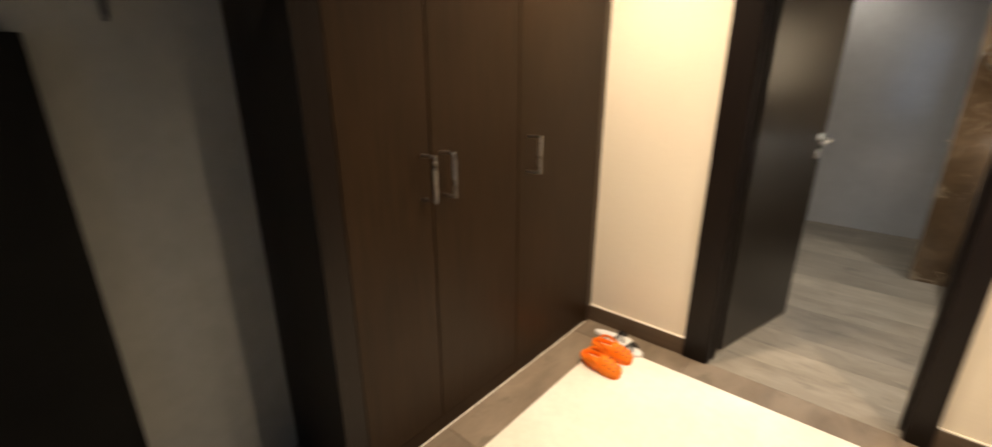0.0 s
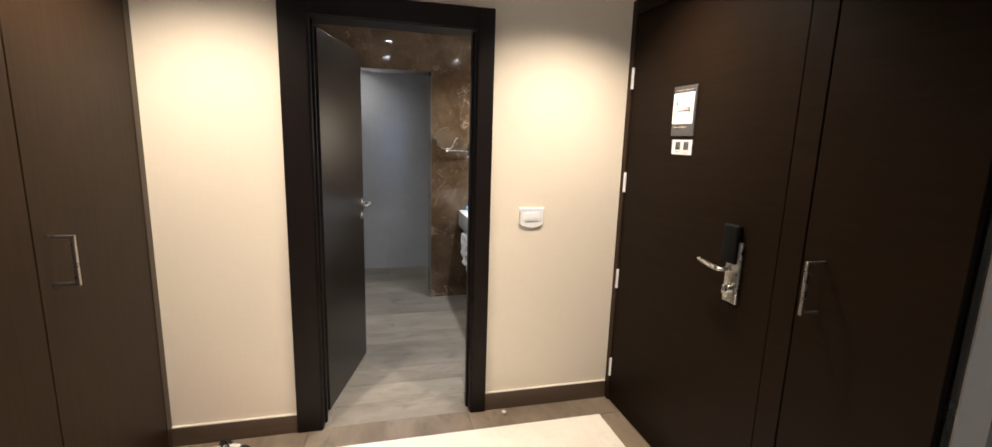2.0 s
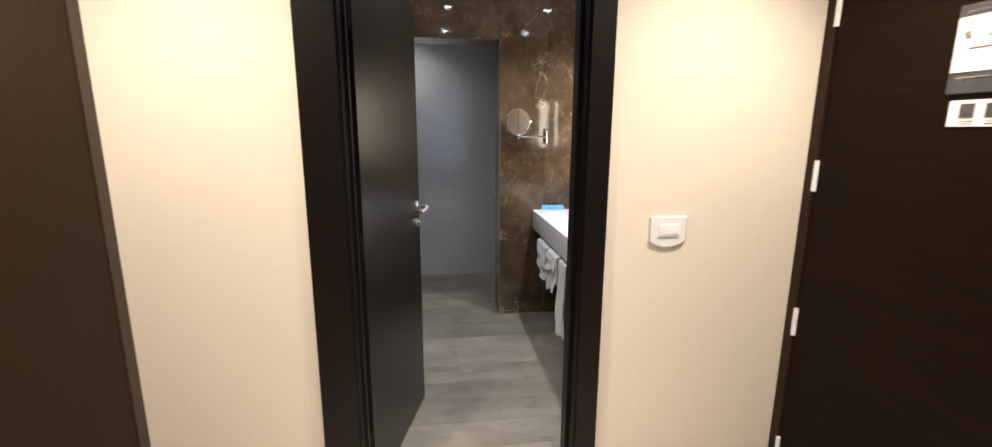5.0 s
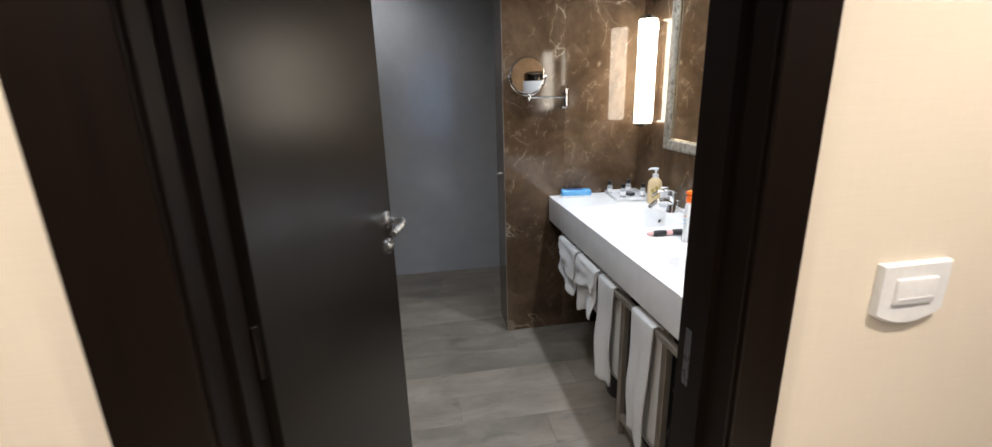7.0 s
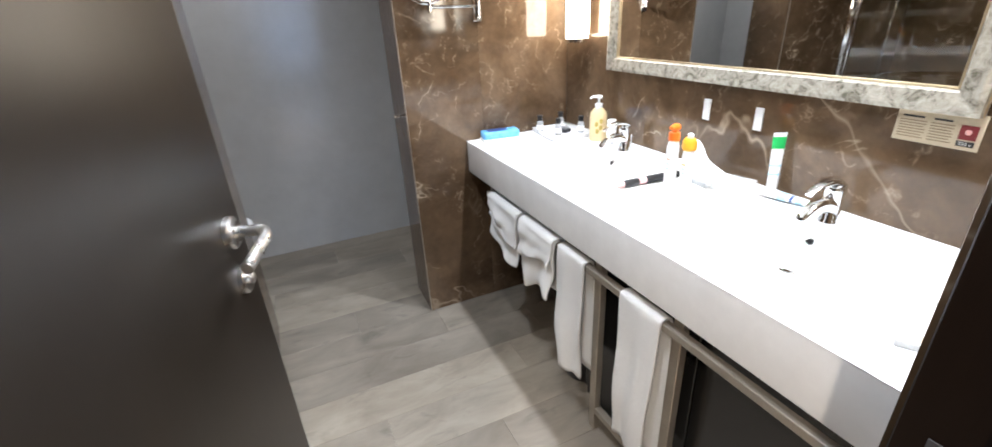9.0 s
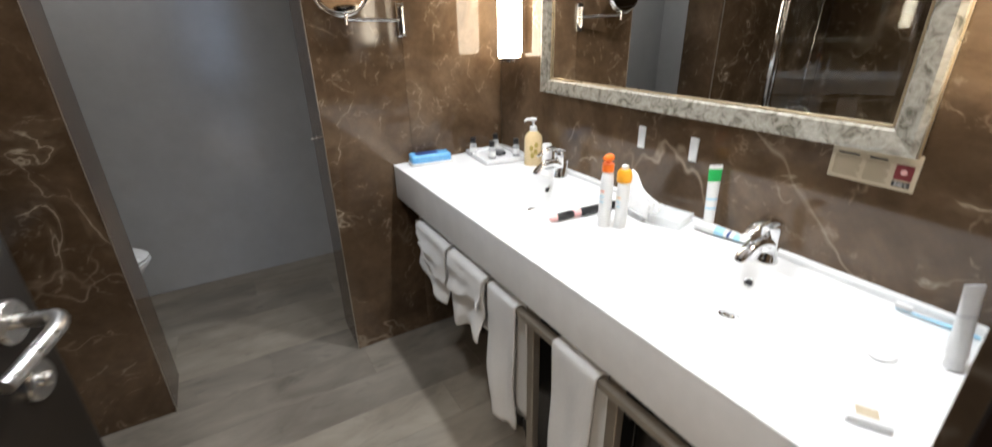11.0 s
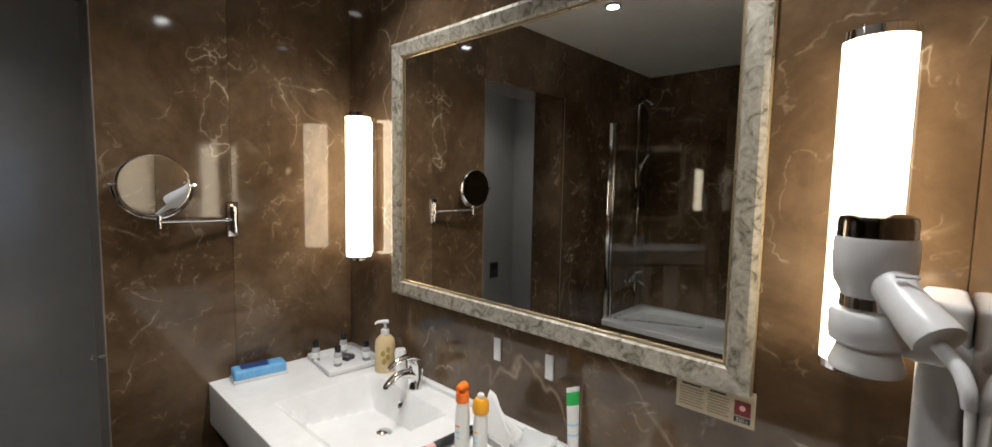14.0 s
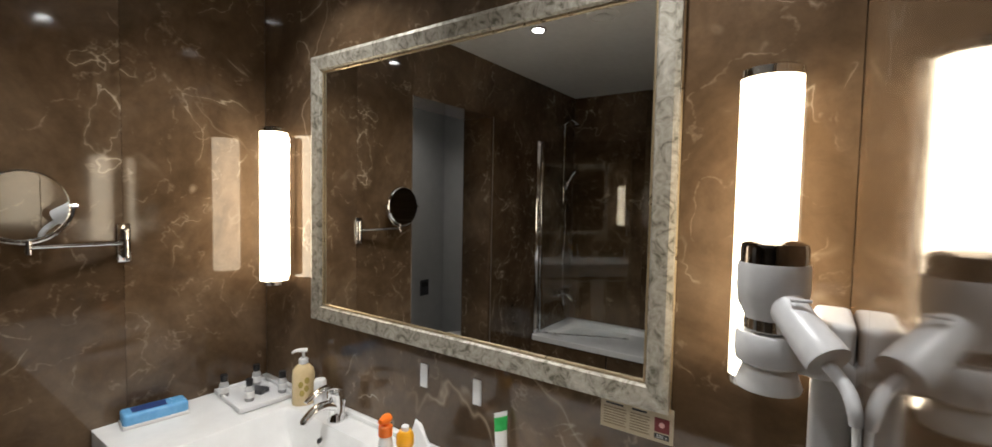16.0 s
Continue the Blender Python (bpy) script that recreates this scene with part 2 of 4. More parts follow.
PINK = mottled_mat("pink_plastic", (0.75, 0.42, 0.40), (0.8, 0.48, 0.45), 20, 0.4, 0, 0)
GREENPR = mottled_mat("green_print", (0.02, 0.38, 0.08), (0.04, 0.48, 0.12), 10, 0.35, 0, 0)
CYANPR = mottled_mat("pale_blue_print", (0.3, 0.58, 0.75), (0.4, 0.68, 0.82), 10, 0.4, 0, 0)
PAPERWHITE = mottled_mat("white_paper", (0.78, 0.78, 0.77), (0.82, 0.82, 0.81), 30, 0.8, 0, 0.1)
BEIGECARD = mottled_mat("beige_card", (0.50, 0.42, 0.29), (0.56, 0.47, 0.33), 14, 0.6, 0, 0.05)
BROWNINK = mottled_mat("brown_ink", (0.24, 0.18, 0.11), (0.29, 0.22, 0.14), 40, 0.7, 0, 0)
REDINK = mottled_mat("dark_red_ink", (0.16, 0.012, 0.015), (0.2, 0.02, 0.02), 40, 0.5, 0, 0)
DARKGREY = mottled_mat("dark_grey_print", (0.05, 0.05, 0.055), (0.07, 0.07, 0.075), 20, 0.3, 0, 0)
TUBEGLOW = emit_mat("lit_opal_tube", TUBECOL, TUBE)
SPOTGLOW = emit_mat("lit_downlight", NEUTRAL, 40.0)
SPOTGLOW_W = emit_mat("lit_warm_downlight", WARM, 30.0)
DAYGLOW = emit_mat("evening_sky_glow", (0.55, 0.72, 1.0), 2.2)


# ---- mesh helpers ----
def finish(name, bm, material, smooth=False):
    bmesh.ops.recalc_face_normals(bm, faces=bm.faces)
    me = bpy.data.meshes.new(name)
    bm.to_mesh(me)
    bm.free()
    me.materials.append(material)
    if smooth:
        me.shade_smooth()
        me.set_sharp_from_angle(angle=radians(42))
    return me


def part(name, bm, material, parent, label="", smooth=True):
    ob = new(name, finish(name, bm, material, smooth))
    ob.parent = parent
    return tagged(ob, label)


def thing(name, loc, label, category, group="", rz=0.0):
    ob = new(name)
    ob.empty_display_size = 0.05
    ob.matrix_world = pose(*loc, 0, 0, rz)
    return tagged(ob, label, category, group)


def structure(name, bm, material, label, category, smooth=False):
    ob = new(name, finish(name, bm, material, smooth))
    return tagged(ob, label, category, kind="structure")


def single(name, bm, material, loc, label, category, group="", rz=0.0, smooth=True):
    ob = new(name, finish(name, bm, material, smooth))
    ob.matrix_world = pose(*loc, 0, 0, rz)
    return tagged(ob, label, category, group)


def box(x0, x1, y0, y1, z0, z1, bevel=0.0, seg=2, bm=None):
    b = bmesh.new()
    v = [b.verts.new((x, y, z)) for z in (z0, z1) for x, y in ((x0, y0), (x1, y0), (x1, y1), (x0, y1))]
    for f in ((3, 2, 1, 0), (4, 5, 6, 7), (0, 1, 5, 4), (1, 2, 6, 5), (2, 3, 7, 6), (3, 0, 4, 7)):
        b.faces.new([v[i] for i in f])
    if bevel:
        bmesh.ops.bevel(b, geom=b.edges[:], offset=bevel, segments=seg, profile=0.6, affect="EDGES")
    return join(bm, b) if bm else b


def join(bm, b, m=None):
    """Adds b to bm, moved by m."""
    if m is not None:
        bmesh.ops.transform(b, matrix=m, verts=b.verts)
    me = bpy.data.meshes.new("joined")
    b.to_mesh(me)
    b.free()
    bm.from_mesh(me)
    bpy.data.meshes.remove(me)
    return bm


def moved(bm, m):
    bmesh.ops.transform(bm, matrix=m, verts=bm.verts)
    return bm


def lathe(profile, n=28, sx=1.0, sy=1.0):
    """A turned body from (radius, height) pairs, closed at both ends."""
    bm = bmesh.new()
    rings = []
    for r, z in profile:
        rings.append([bm.verts.new((sx * r * math.cos(2 * math.pi * i / n), sy * r * math.sin(2 * math.pi * i / n), z)) for i in range(n)])
    for a, b in zip(rings, rings[1:]):
        for i in range(n):
            bm.faces.new((a[i], a[(i + 1) % n], b[(i + 1) % n], b[i]))
    bm.faces.new(rings[0][::-1])
    bm.faces.new(rings[-1])
    return bm


def tube(points, radii, n=12, flat=1.0, rounds=4):
    """A smooth pipe along points, with one radius or one a point."""
    pts = [Vector(p) for p in points]
    rad = list(radii) if isinstance(radii, (list, tuple)) else [radii] * len(pts)
    if rounds:
        P, R = [], []
        for i in range(len(pts) - 1):
            a, b, c, d = pts[max(i - 1, 0)], pts[i], pts[i + 1], pts[min(i + 2, len(pts) - 1)]
            for k in range(rounds):
                t = k / rounds
                P.append(0.5 * ((2 * b) + (c - a) * t + (2 * a - 5 * b + 4 * c - d) * t * t + (3 * b - a - 3 * c + d) * t ** 3))
                R.append(rad[i] + (rad[i + 1] - rad[i]) * t)
        pts, rad = P + [pts[-1]], R + [rad[-1]]
    bm = bmesh.new()
    up = None
    rings = []
    for i, p in enumerate(pts):
        d = (pts[min(i + 1, len(pts) - 1)] - pts[max(i - 1, 0)]).normalized()
        if up is None:
            up = Vector((0, 0, 1)) if abs(d.z) < 0.9 else Vector((0, 1, 0))
        side = d.cross(up).normalized()
        up = side.cross(d).normalized()
        rings.append([bm.verts.new(p + rad[i] * (math.cos(2 * math.pi * k / n) * side + flat * math.sin(2 * math.pi * k / n) * up)) for k in range(n)])
    for a, b in zip(rings, rings[1:]):
        for k in range(n):
            bm.faces.new((a[k], a[(k + 1) % n], b[(k + 1) % n], b[k]))
    bm.faces.new(rings[0][::-1])
    bm.faces.new(rings[-1])
    return bm


def disc(r, z0, z1, n=28, bevel=0.0):
    e = min(bevel, r * 0.5)
    return lathe([(r, z0), (r, z1 - e), (r - e, z1)] if e else [(r, z0), (r, z1)], n)


def along(axis, bm):
    """Turns a body that stands on z to point along x, -x, y or -y."""
    return moved(bm, {"x": pose(0, 0, 0, 0, 90, 0), "-x": pose(0, 0, 0, 0, -90, 0), "y": pose(0, 0, 0, -90, 0, 0), "-y": pose(0, 0, 0, 90, 0, 0)}[axis])


def loft(rings):
    bm = bmesh.new()
    R = [[bm.verts.new(p) for p in ring] for ring in rings]
    n = len(R[0])
    for a, b_ in zip(R, R[1:]):
        for i in range(n):
            bm.faces.new((a[i], a[(i + 1) % n], b_[(i + 1) % n], b_[i]))
    bm.faces.new(R[0][::-1])
    bm.faces.new(R[-1])
    return bm


# ---- structure ----
XR, XM, XL = 2.34, 2.285, -0.46      # hall wall, mirror wall, bath wall
YB, YS, YS2, YF = 0.168, 1.99, 2.24, 3.10
HB, HH = 2.46, 2.46
DX0, DX1, DZ = 0.70, 1.480, 2.055

b = box(-0.75, 4.2, -6.2, 0.0, -0.15, -0.012)
structure("floor_base_hall", b, GROUT, "grey screed under the hall and bedroom floor", "floor")
structure("floor_base_bath", box(-0.6, 2.5, 0.0, 3.25, -0.15, -0.008), GROUT, "grey grout bed under the bathroom tiles", "floor")
hall_floor = structure("floor_hall", box(0.19, 2.205, -6.2, -0.175, -0.012, 0.001, 0.001, 1), CREAM, "polished cream stone floor of the entrance hall", "floor")

# wall with the bathroom doorway
b = box(-0.75, 0.655, 0, 0.153, 0, HH)
box(1.521, 2.5, 0, 0.153, 0, HH, bm=b)
box(0.655, 1.521, 0, 0.153, 2.10, HH, bm=b)
structure("wall_doorway", b, PAPER, "cream wallpapered wall around the bathroom doorway", "wall")
structure("wall_hall_east", box(2.375, 2.5, -1.64, 0, 0, HH), PAPER, "cream papered wall behind the entrance door", "wall")
structure("wall_hall_west", box(-0.75, -0.62, -1.64, 0, 0, HH), PAPER, "cream wall behind the wardrobe", "wall")
b = box(-0.75, -0.40, -6.2, -1.66, 0, HH)
structure("wall_bedroom_west", b, GREYWALL, "dim grey painted bedroom wall", "wall")
structure("wall_bedroom_east", box(4.1, 4.2, -6.2, -1.64, 0, HH), GREYWALL, "grey painted bedroom wall", "wall")
structure("wall_bedroom_return", box(2.5, 4.1, -1.74, -1.64, 0, HH), GREYWALL, "grey painted bedroom wall beside the hall", "wall")
b = box(-0.4, 0.95, -6.2, -6.1, 0, HH)
box(2.0, 4.1, -6.2, -6.1, 0, HH, bm=b)
box(0.95, 2.0, -6.2, -6.1, 0, 0.38, bm=b)
box(0.95, 2.0, -6.2, -6.1, 2.25, HH, bm=b)
structure("wall_bedroom_south", b, GREYWALL, "grey bedroom wall with a window", "wall")
structure("ceiling_hall", box(-0.75, 4.2, -6.2, 0.153, HH, HH + 0.1), WHITEPAINT, "plain white painted hall ceiling", "ceiling")
structure("ceiling_bath", box(-0.6, 2.5, 0.153, 3.25, HB + 0.002, HB + 0.1), WHITEPAINT, "plain white painted bathroom ceiling", "ceiling")
structure("backdrop", box(-1.5, 4.0, -7.0, -6.95, -0.5, 3.5), DAYGLOW, "pale blue evening sky outside the window", "backdrop")
w = structure("window_1", box(0.95, 2.0, -6.17, -6.12, 0.38, 0.42), WHITEPAINT, "white framed bedroom window with bluish daylight", "window")
for nm, bb in (("jamb", box(0.95, 1.01, -6.18, -6.12, 0.42, 2.25)), ("jamb", box(1.94, 2.0, -6.18, -6.12, 0.42, 2.25)), ("mullion", box(1.36, 1.56, -6.18, -6.12, 0.42, 2.25)),
               ("head", box(1.01, 1.94, -6.18, -6.12, 2.19, 2.25))):
    part(nm, bb, WHITEPAINT, w, smooth=False)

# bathroom shell: walls, then marble slabs on them
structure("wall_bath_east", box(XM + 0.02, 2.5, 0.153, 3.25, 0, HB), GROUT, "wall that carries the marble behind the vanity", "wall")
wall_e = bpy.data.objects["wall_bath_east"]
structure("wall_bath_west", box(-0.6, XL - 0.02, 0.153, 3.25, 0, HB), GROUT, "wall that carries the marble behind the bathtub", "wall")
wall_w = bpy.data.objects["wall_bath_west"]
b = box(1.498, 2.5, YS + 0.02, YS2, 0, HB)
box(XL - 0.02, 0.725, YS + 0.02, YS2, 0, HB, bm=b)
box(0.725, 1.498, YS + 0.02, YS2, 2.135, HB, bm=b)
wall_s = structure("wall_toilet_opening", b, GROUT, "thick marble clad wall with the toilet opening", "wall")
wall_d = bpy.data.objects["wall_doorway"]
structure("wall_toilet_north", box(-0.03, 2.5, YF, 3.25, 0, HB), GREYGLOSS, "glossy light grey wall panel of the toilet room", "wall")
structure("wall_toilet_west", box(-0.2, -0.03, YS2, 3.25, 0, HB), GREYGLOSS, "glossy light grey side wall of the toilet room", "wall")
structure("wall_toilet_east", box(1.75, 1.85, YS2, YF, 0, HB), GREYGLOSS, "glossy light grey side wall of the toilet room", "wall")


def slabs(parent, axis, at, depth, cuts, z0, z1, zcuts=()):
    """Marble slabs on a wall: axis 'x' or 'y' is the wall's normal, at its face."""
    zs = [z0, *zcuts, z1]
    for a, c in zip(cuts, cuts[1:]):
        for lo, hi in zip(zs, zs[1:]):
            d0, d1 = sorted((at, at + depth))
            g = 0.0003
            bb = box(d0, d1, a + g, c - g, lo + g, hi - g, 0.0006, 1) if axis == "x" else box(a + g, c - g, d0, d1, lo + g, hi - g, 0.0006, 1)
            part("slab", bb, MARBLE, parent, smooth=False)


slabs(wall_e, "x", XM, 0.02, (YB, YS), 0, HB)
slabs(wall_w, "x", XL, -0.02, (YB, 0.75, 1.37, YS), 0, HB)
slabs(wall_s, "y", YS, 0.02, (1.478, 1.832, XM), 0, HB)
slabs(wall_s, "y", YS, 0.02, (XL, 0.15, 0.745), 0, HB)
slabs(wall_s, "y", YS, 0.02, (0.745, 1.478), 2.115, HB)
slabs(wall_s, "x", 0.745, -0.02, (YS + 0.02, YS2), 0, 2.115)
slabs(wall_s, "x", 1.478, 0.02, (YS + 0.02, YS2), 0, 2.115)
part("slab", box(0.745, 1.478, YS + 0.02, YS2, 2.115, 2.134), MARBLE, wall_s, smooth=False)
slabs(wall_d, "y", 0.153, 0.015, (XL, 0.10, 0.62), 0, HB)
slabs(wall_d, "y", 0.153, 0.015, (1.522, 1.95, XM), 0, HB)
slabs(wall_d, "y", 0.153, 0.015, (0.62, 1.52), 2.13, HB)
part("corner_bead", box(1.4755, 1.4785, YS - 0.002, YS + 0.001, 0, 2.115), CHAMPAGNE, wall_s, smooth=False)
part("corner_bead", box(0.7445, 0.7475, YS - 0.002, YS + 0.001, 0, 2.115), CHAMPAGNE, wall_s, smooth=False)

# skirting of the hall, in lengths
base = structure("baseboard", box(0.0, 0.572, -0.014, 0, 0, 0.098, 0.002, 1), SKIRT, "brown veneered skirting board along the cream wall", "baseboard")
part("length", box(1.568, XR - 0.02, -0.014, 0, 0, 0.104, 0.002, 1), SKIRT, base, smooth=False)
part("top_line", box(1.568, XR - 0.02, -0.010, 0, 0.104, 0.109), CREAM, base, smooth=False)
part("top_line", box(0.0, 0.572, -0.010, 0, 0.098, 0.103), CREAM, base, smooth=False)


# ---- bathroom doorway and door ----
def doorway():
    d = structure("door_frame_1", box(0.572, DX0 - 0.005, -0.022, 0.0, 0, 2.16, 0.003, 1), CASING, "dark wenge casing of the bathroom doorway", "door frame")
    part("casing", box(DX1 + 0.005, 1.568, -0.022, 0.0, 0, 2.16, 0.003, 1), CASING, d, smooth=False)
    part("casing", box(DX0 - 0.005, DX1 + 0.005, -0.0215, 0.0, DZ + 0.005, 2.16, 0.003, 1), CASING, d, smooth=False)
    part("jamb", box(0.656, DX0, -0.012, 0.150, 0, DZ, 0.002, 1), CASING, d, smooth=False)
    part("jamb", box(DX1, 1.520, -0.012, 0.150, 0, DZ, 0.002, 1), CASING, d, smooth=False)
    part("jamb_head", box(0.656, 1.520, -0.012, 0.150, DZ, 2.099, 0.002, 1), CASING, d, smooth=False)
    part("stop", box(DX0, DX0 + 0.012, 0.05, 0.085, 0, DZ - 0.001), CASING, d, smooth=False)
    part("stop", box(DX1 - 0.012, DX1, 0.05, 0.085, 0, DZ - 0.001), CASING, d, smooth=False)
    p = part("strike_plate", box(DX1 - 0.0022, DX1 - 0.0004, 0.104, 0.124, 0.90, 1.02, 0.0006, 1), DARKGREY, d, "dark metal strike plate", smooth=False)
    return d


doorway()


def lever(parent, side, L=0.115):
    """A bent lever on a round rose, on the face at local y = 0, towards -y * side."""
    s = side
    part("rose", moved(along("-y" if s > 0 else "y", disc(0.027, 0, 0.011, 28, 0.003)), pose(0, 0, 0)), STEEL, parent, "round satin steel rose")
    k = -1 if L < 0 else 1
    part("lever", tube([(0, 0, 0), (0, -s * 0.036, 0), (k * 0.005, -s * 0.053, 0.0), (k * 0.022, -s * 0.062, -0.002), (k * 0.06, -s * 0.061, -0.006), (L, -s * 0.057, -0.012)],
                       [0.0095, 0.0095, 0.0095, 0.0095, 0.0095, 0.009]), STEEL, parent, "bent satin steel lever")
    part("lock_rose", moved(along("-y" if s > 0 else "y", disc(0.025, 0, 0.010, 28, 0.003)), pose(0, 0, -0.085)), STEEL, parent, "round steel privacy lock")
    part("thumb_turn", moved(along("-y" if s > 0 else "y", disc(0.009, 0, 0.019, 18, 0.003)), pose(0, 0, -0.085)), STEEL, parent)


def bath_door():
    ang = 75.4
    d = tagged(new("door_1"), "dark veneered bathroom door standing open", "door", kind="structure")
    d.matrix_world = pose(0.716, 0.152, 0, 0, 0, ang)
    W = 0.721
    part("leaf", box(0.004, W, 0.0, 0.042, 0.008, 2.045, 0.0025, 2), DOORWOOD, d, smooth=False)
    h = part("handle", along("-y", disc(0.012, 0, 0.002)), STEEL, d, "satin steel lever handle set")
    h.matrix_basis = pose(W - 0.055, 0, 1.096)
    lever(h, 1, -0.112)
    h2 = part("handle", along("y", disc(0.012, 0, 0.002)), STEEL, d, "satin steel lever handle set")
    h2.matrix_basis = pose(W - 0.055, 0.042, 1.096)
    lever(h2, -1, -0.112)
    part("lock_face", box(W, W + 0.0015, 0.010, 0.032, 0.96, 1.17), STEEL, d, smooth=False)
    for z in (0.25, 1.05, 1.85):
        part("hinge", moved(disc(0.008, -0.05, 0.05, 14, 0.002), pose(-0.004, 0.012, z)), CASING, d)


bath_door()


# ---- entrance door ----
def entrance_door():
    f = structure("door_frame_2", box(2.322, 2.374, -0.045, -0.001, 0, 2.27, 0.002, 1), WENGE_V, "dark wenge frame of the entrance door", "door frame")
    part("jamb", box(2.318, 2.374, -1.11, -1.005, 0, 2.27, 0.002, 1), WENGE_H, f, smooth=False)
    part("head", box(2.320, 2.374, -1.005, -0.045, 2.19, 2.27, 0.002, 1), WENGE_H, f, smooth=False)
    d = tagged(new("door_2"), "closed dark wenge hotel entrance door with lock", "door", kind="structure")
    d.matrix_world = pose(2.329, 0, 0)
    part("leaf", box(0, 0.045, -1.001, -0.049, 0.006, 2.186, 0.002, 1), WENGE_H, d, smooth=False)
    for z in (0.215, 0.762, 1.317, 1.873):
        part("hinge", moved(disc(0.009, -0.055, 0.055, 14, 0.002), pose(-0.002, -0.045, z)), WHITEPLASTIC, d, "pale satin hinge barrel")
    p = part("escape_plan", box(-0.006, 0, -0.592, -0.432, 1.570, 1.788, 0.001, 1), DARKGREY, d, "grey framed escape plan", smooth=False)
    part("sheet", box(-0.008, -0.006, -0.580, -0.436, 1.623, 1.758), PAPERWHITE, p, "white sheet with a small red and grey plan", smooth=False)
    for y0, y1, z0, z1, m in ((-0.562, -0.470, 1.678, 1.6815, REDINK), (-0.528, -0.522, 1.664, 1.708, STEEL), (-0.540, -0.512, 1.703, 1.709, STEEL), (-0.560, -0.545, 1.664, 1.694, STEEL),
                              (-0.470, -0.456, 1.705, 1.723, STEEL), (-0.512, -0.508, 1.684, 1.714, STEEL), (-0.558, -0.530, 1.690, 1.693, REDINK)):
        part("plan_mark", box(-0.009, -0.008, y0, y1, z0, z1), m, p, smooth=False)
    for y0, y1, z in ((-0.575, -0.45, 1.768), (-0.545, -0.45, 1.607)):
        part("print_line", box(-0.0068, -0.006, y0, y1, z, z + 0.004), STEEL, p, smooth=False)
    c = part("notice_card", box(-0.003, 0, -0.588, -0.446, 1.487, 1.553), PAPERWHITE, d, "white card with two dark pictures", smooth=False)
    for y in (-0.548, -0.490):
        part("picture", box(-0.004, -0.003, y - 0.017, y + 0.017, 1.508, 1.544), DARKGREY, c, smooth=False)
        for k in range(2):
            part("print_line", box(-0.0036, -0.003, y - 0.017, y + 0.014, 1.493 + 0.006 * k, 1.4955 + 0.006 * k), STEEL, c, smooth=False)
    L = part("lock", box(-0.016, 0, -0.954, -0.882, 0.930, 1.172, 0.006, 3), STEEL, d, "satin steel lock plate")
    part("card_reader", box(-0.030, 0, -0.940, -0.862, 1.085, 1.236, 0.010, 3), DULLBLACK, L, "black card reader box")
    part("lever", tube([(-0.014, -0.91, 1.062), (-0.05, -0.91, 1.062), (-0.060, -0.893, 1.062), (-0.058, -0.84, 1.064), (-0.055, -0.775, 1.072)], [0.011, 0.011, 0.012, 0.011, 0.008], 12, 0.8), STEEL, L)
    part("thumb_turn", moved(along("-x", disc(0.017, 0, 0.014, 22, 0.003)), pose(-0.016, -0.91, 0.985)), STEEL, L)
    part("thumb_bar", box(-0.044, -0.03, -0.914, -0.906, 0.968, 1.002, 0.002, 1), STEEL, L)


entrance_door()


# ---- wardrobes ----
def pull(parent, x, y, z0, z1, s):
    """A square bow handle that stands out by s."""
    b = box(min(x + s * 0.058, x + s * 0.070), max(x + s * 0.058, x + s * 0.070), y - 0.006, y + 0.006, z0, z1, 0.0015, 1)
    for z in (z0 + 0.005, z1 - 0.005):
        box(min(x, x + s * 0.060), max(x, x + s * 0.060), y - 0.005, y + 0.005, z - 0.005, z + 0.005, 0.001, 1, bm=b)
    part("handle", b, STEEL, parent, "satin steel bow handle", smooth=False)


def wardrobe():
    w = thing("wardrobe", (0, 0, 0), "dark wenge fitted wardrobe with steel bow handles", "wardrobe")
    part("carcass", box(-0.60, -0.024, -1.64, -0.002, 0.0, HH - 0.002), BLACKPANEL, w, smooth=False)
    part("plinth", box(-0.024, -0.003, -1.64, -0.051, 0.0, 0.075), WENGE_V, w, smooth=False)
    part("plinth_line", box(-0.003, 0.001, -1.64, -0.051, 0.001, 0.007), CREAM, w, smooth=False)
    part("stile", box(-0.023, 0.002, -1.640, -1.577, 0.076, HH - 0.002, 0.001, 1), CASING, w, smooth=False)
    part("end_panel", box(-0.60, 0.006, -1.665, -1.641, 0.0, HH - 0.002, 0.001, 1), CASING, w, smooth=False)
    part("edge_strip", box(-0.024, 0.003, -0.050, -0.001, 0.0, HH - 0.002, 0.001, 1), EDGEWOOD, w, "lighter brown edge strip", smooth=False)
    for y0, y1, hy in ((-1.575, -1.222, -1.262), (-1.219, -0.731, -1.172), (-0.728, -0.052, -0.664)):
        leaf = part("door", box(-0.022, 0.0, y0 + 0.001, y1 - 0.001, 0.078, HH - 0.02, 0.0015, 1), WENGE_V, w, smooth=False)
        pull(leaf, 0.0, hy, 1.030, 1.194, 1)


wardrobe()


def closet():
    w = thing("closet", (2.318, 0, 0), "dark wenge closet beside the entrance door", "wardrobe")
    part("carcass", box(0.026, 0.18, -1.635, -1.113, 0.0, HH - 0.002), BLACKPANEL, w, smooth=False)
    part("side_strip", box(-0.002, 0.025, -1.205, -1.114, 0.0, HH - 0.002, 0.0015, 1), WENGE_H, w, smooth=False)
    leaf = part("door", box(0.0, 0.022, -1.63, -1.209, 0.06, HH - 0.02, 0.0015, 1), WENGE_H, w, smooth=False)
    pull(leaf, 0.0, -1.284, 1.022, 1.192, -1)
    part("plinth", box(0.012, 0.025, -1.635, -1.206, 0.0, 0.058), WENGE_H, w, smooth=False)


closet()


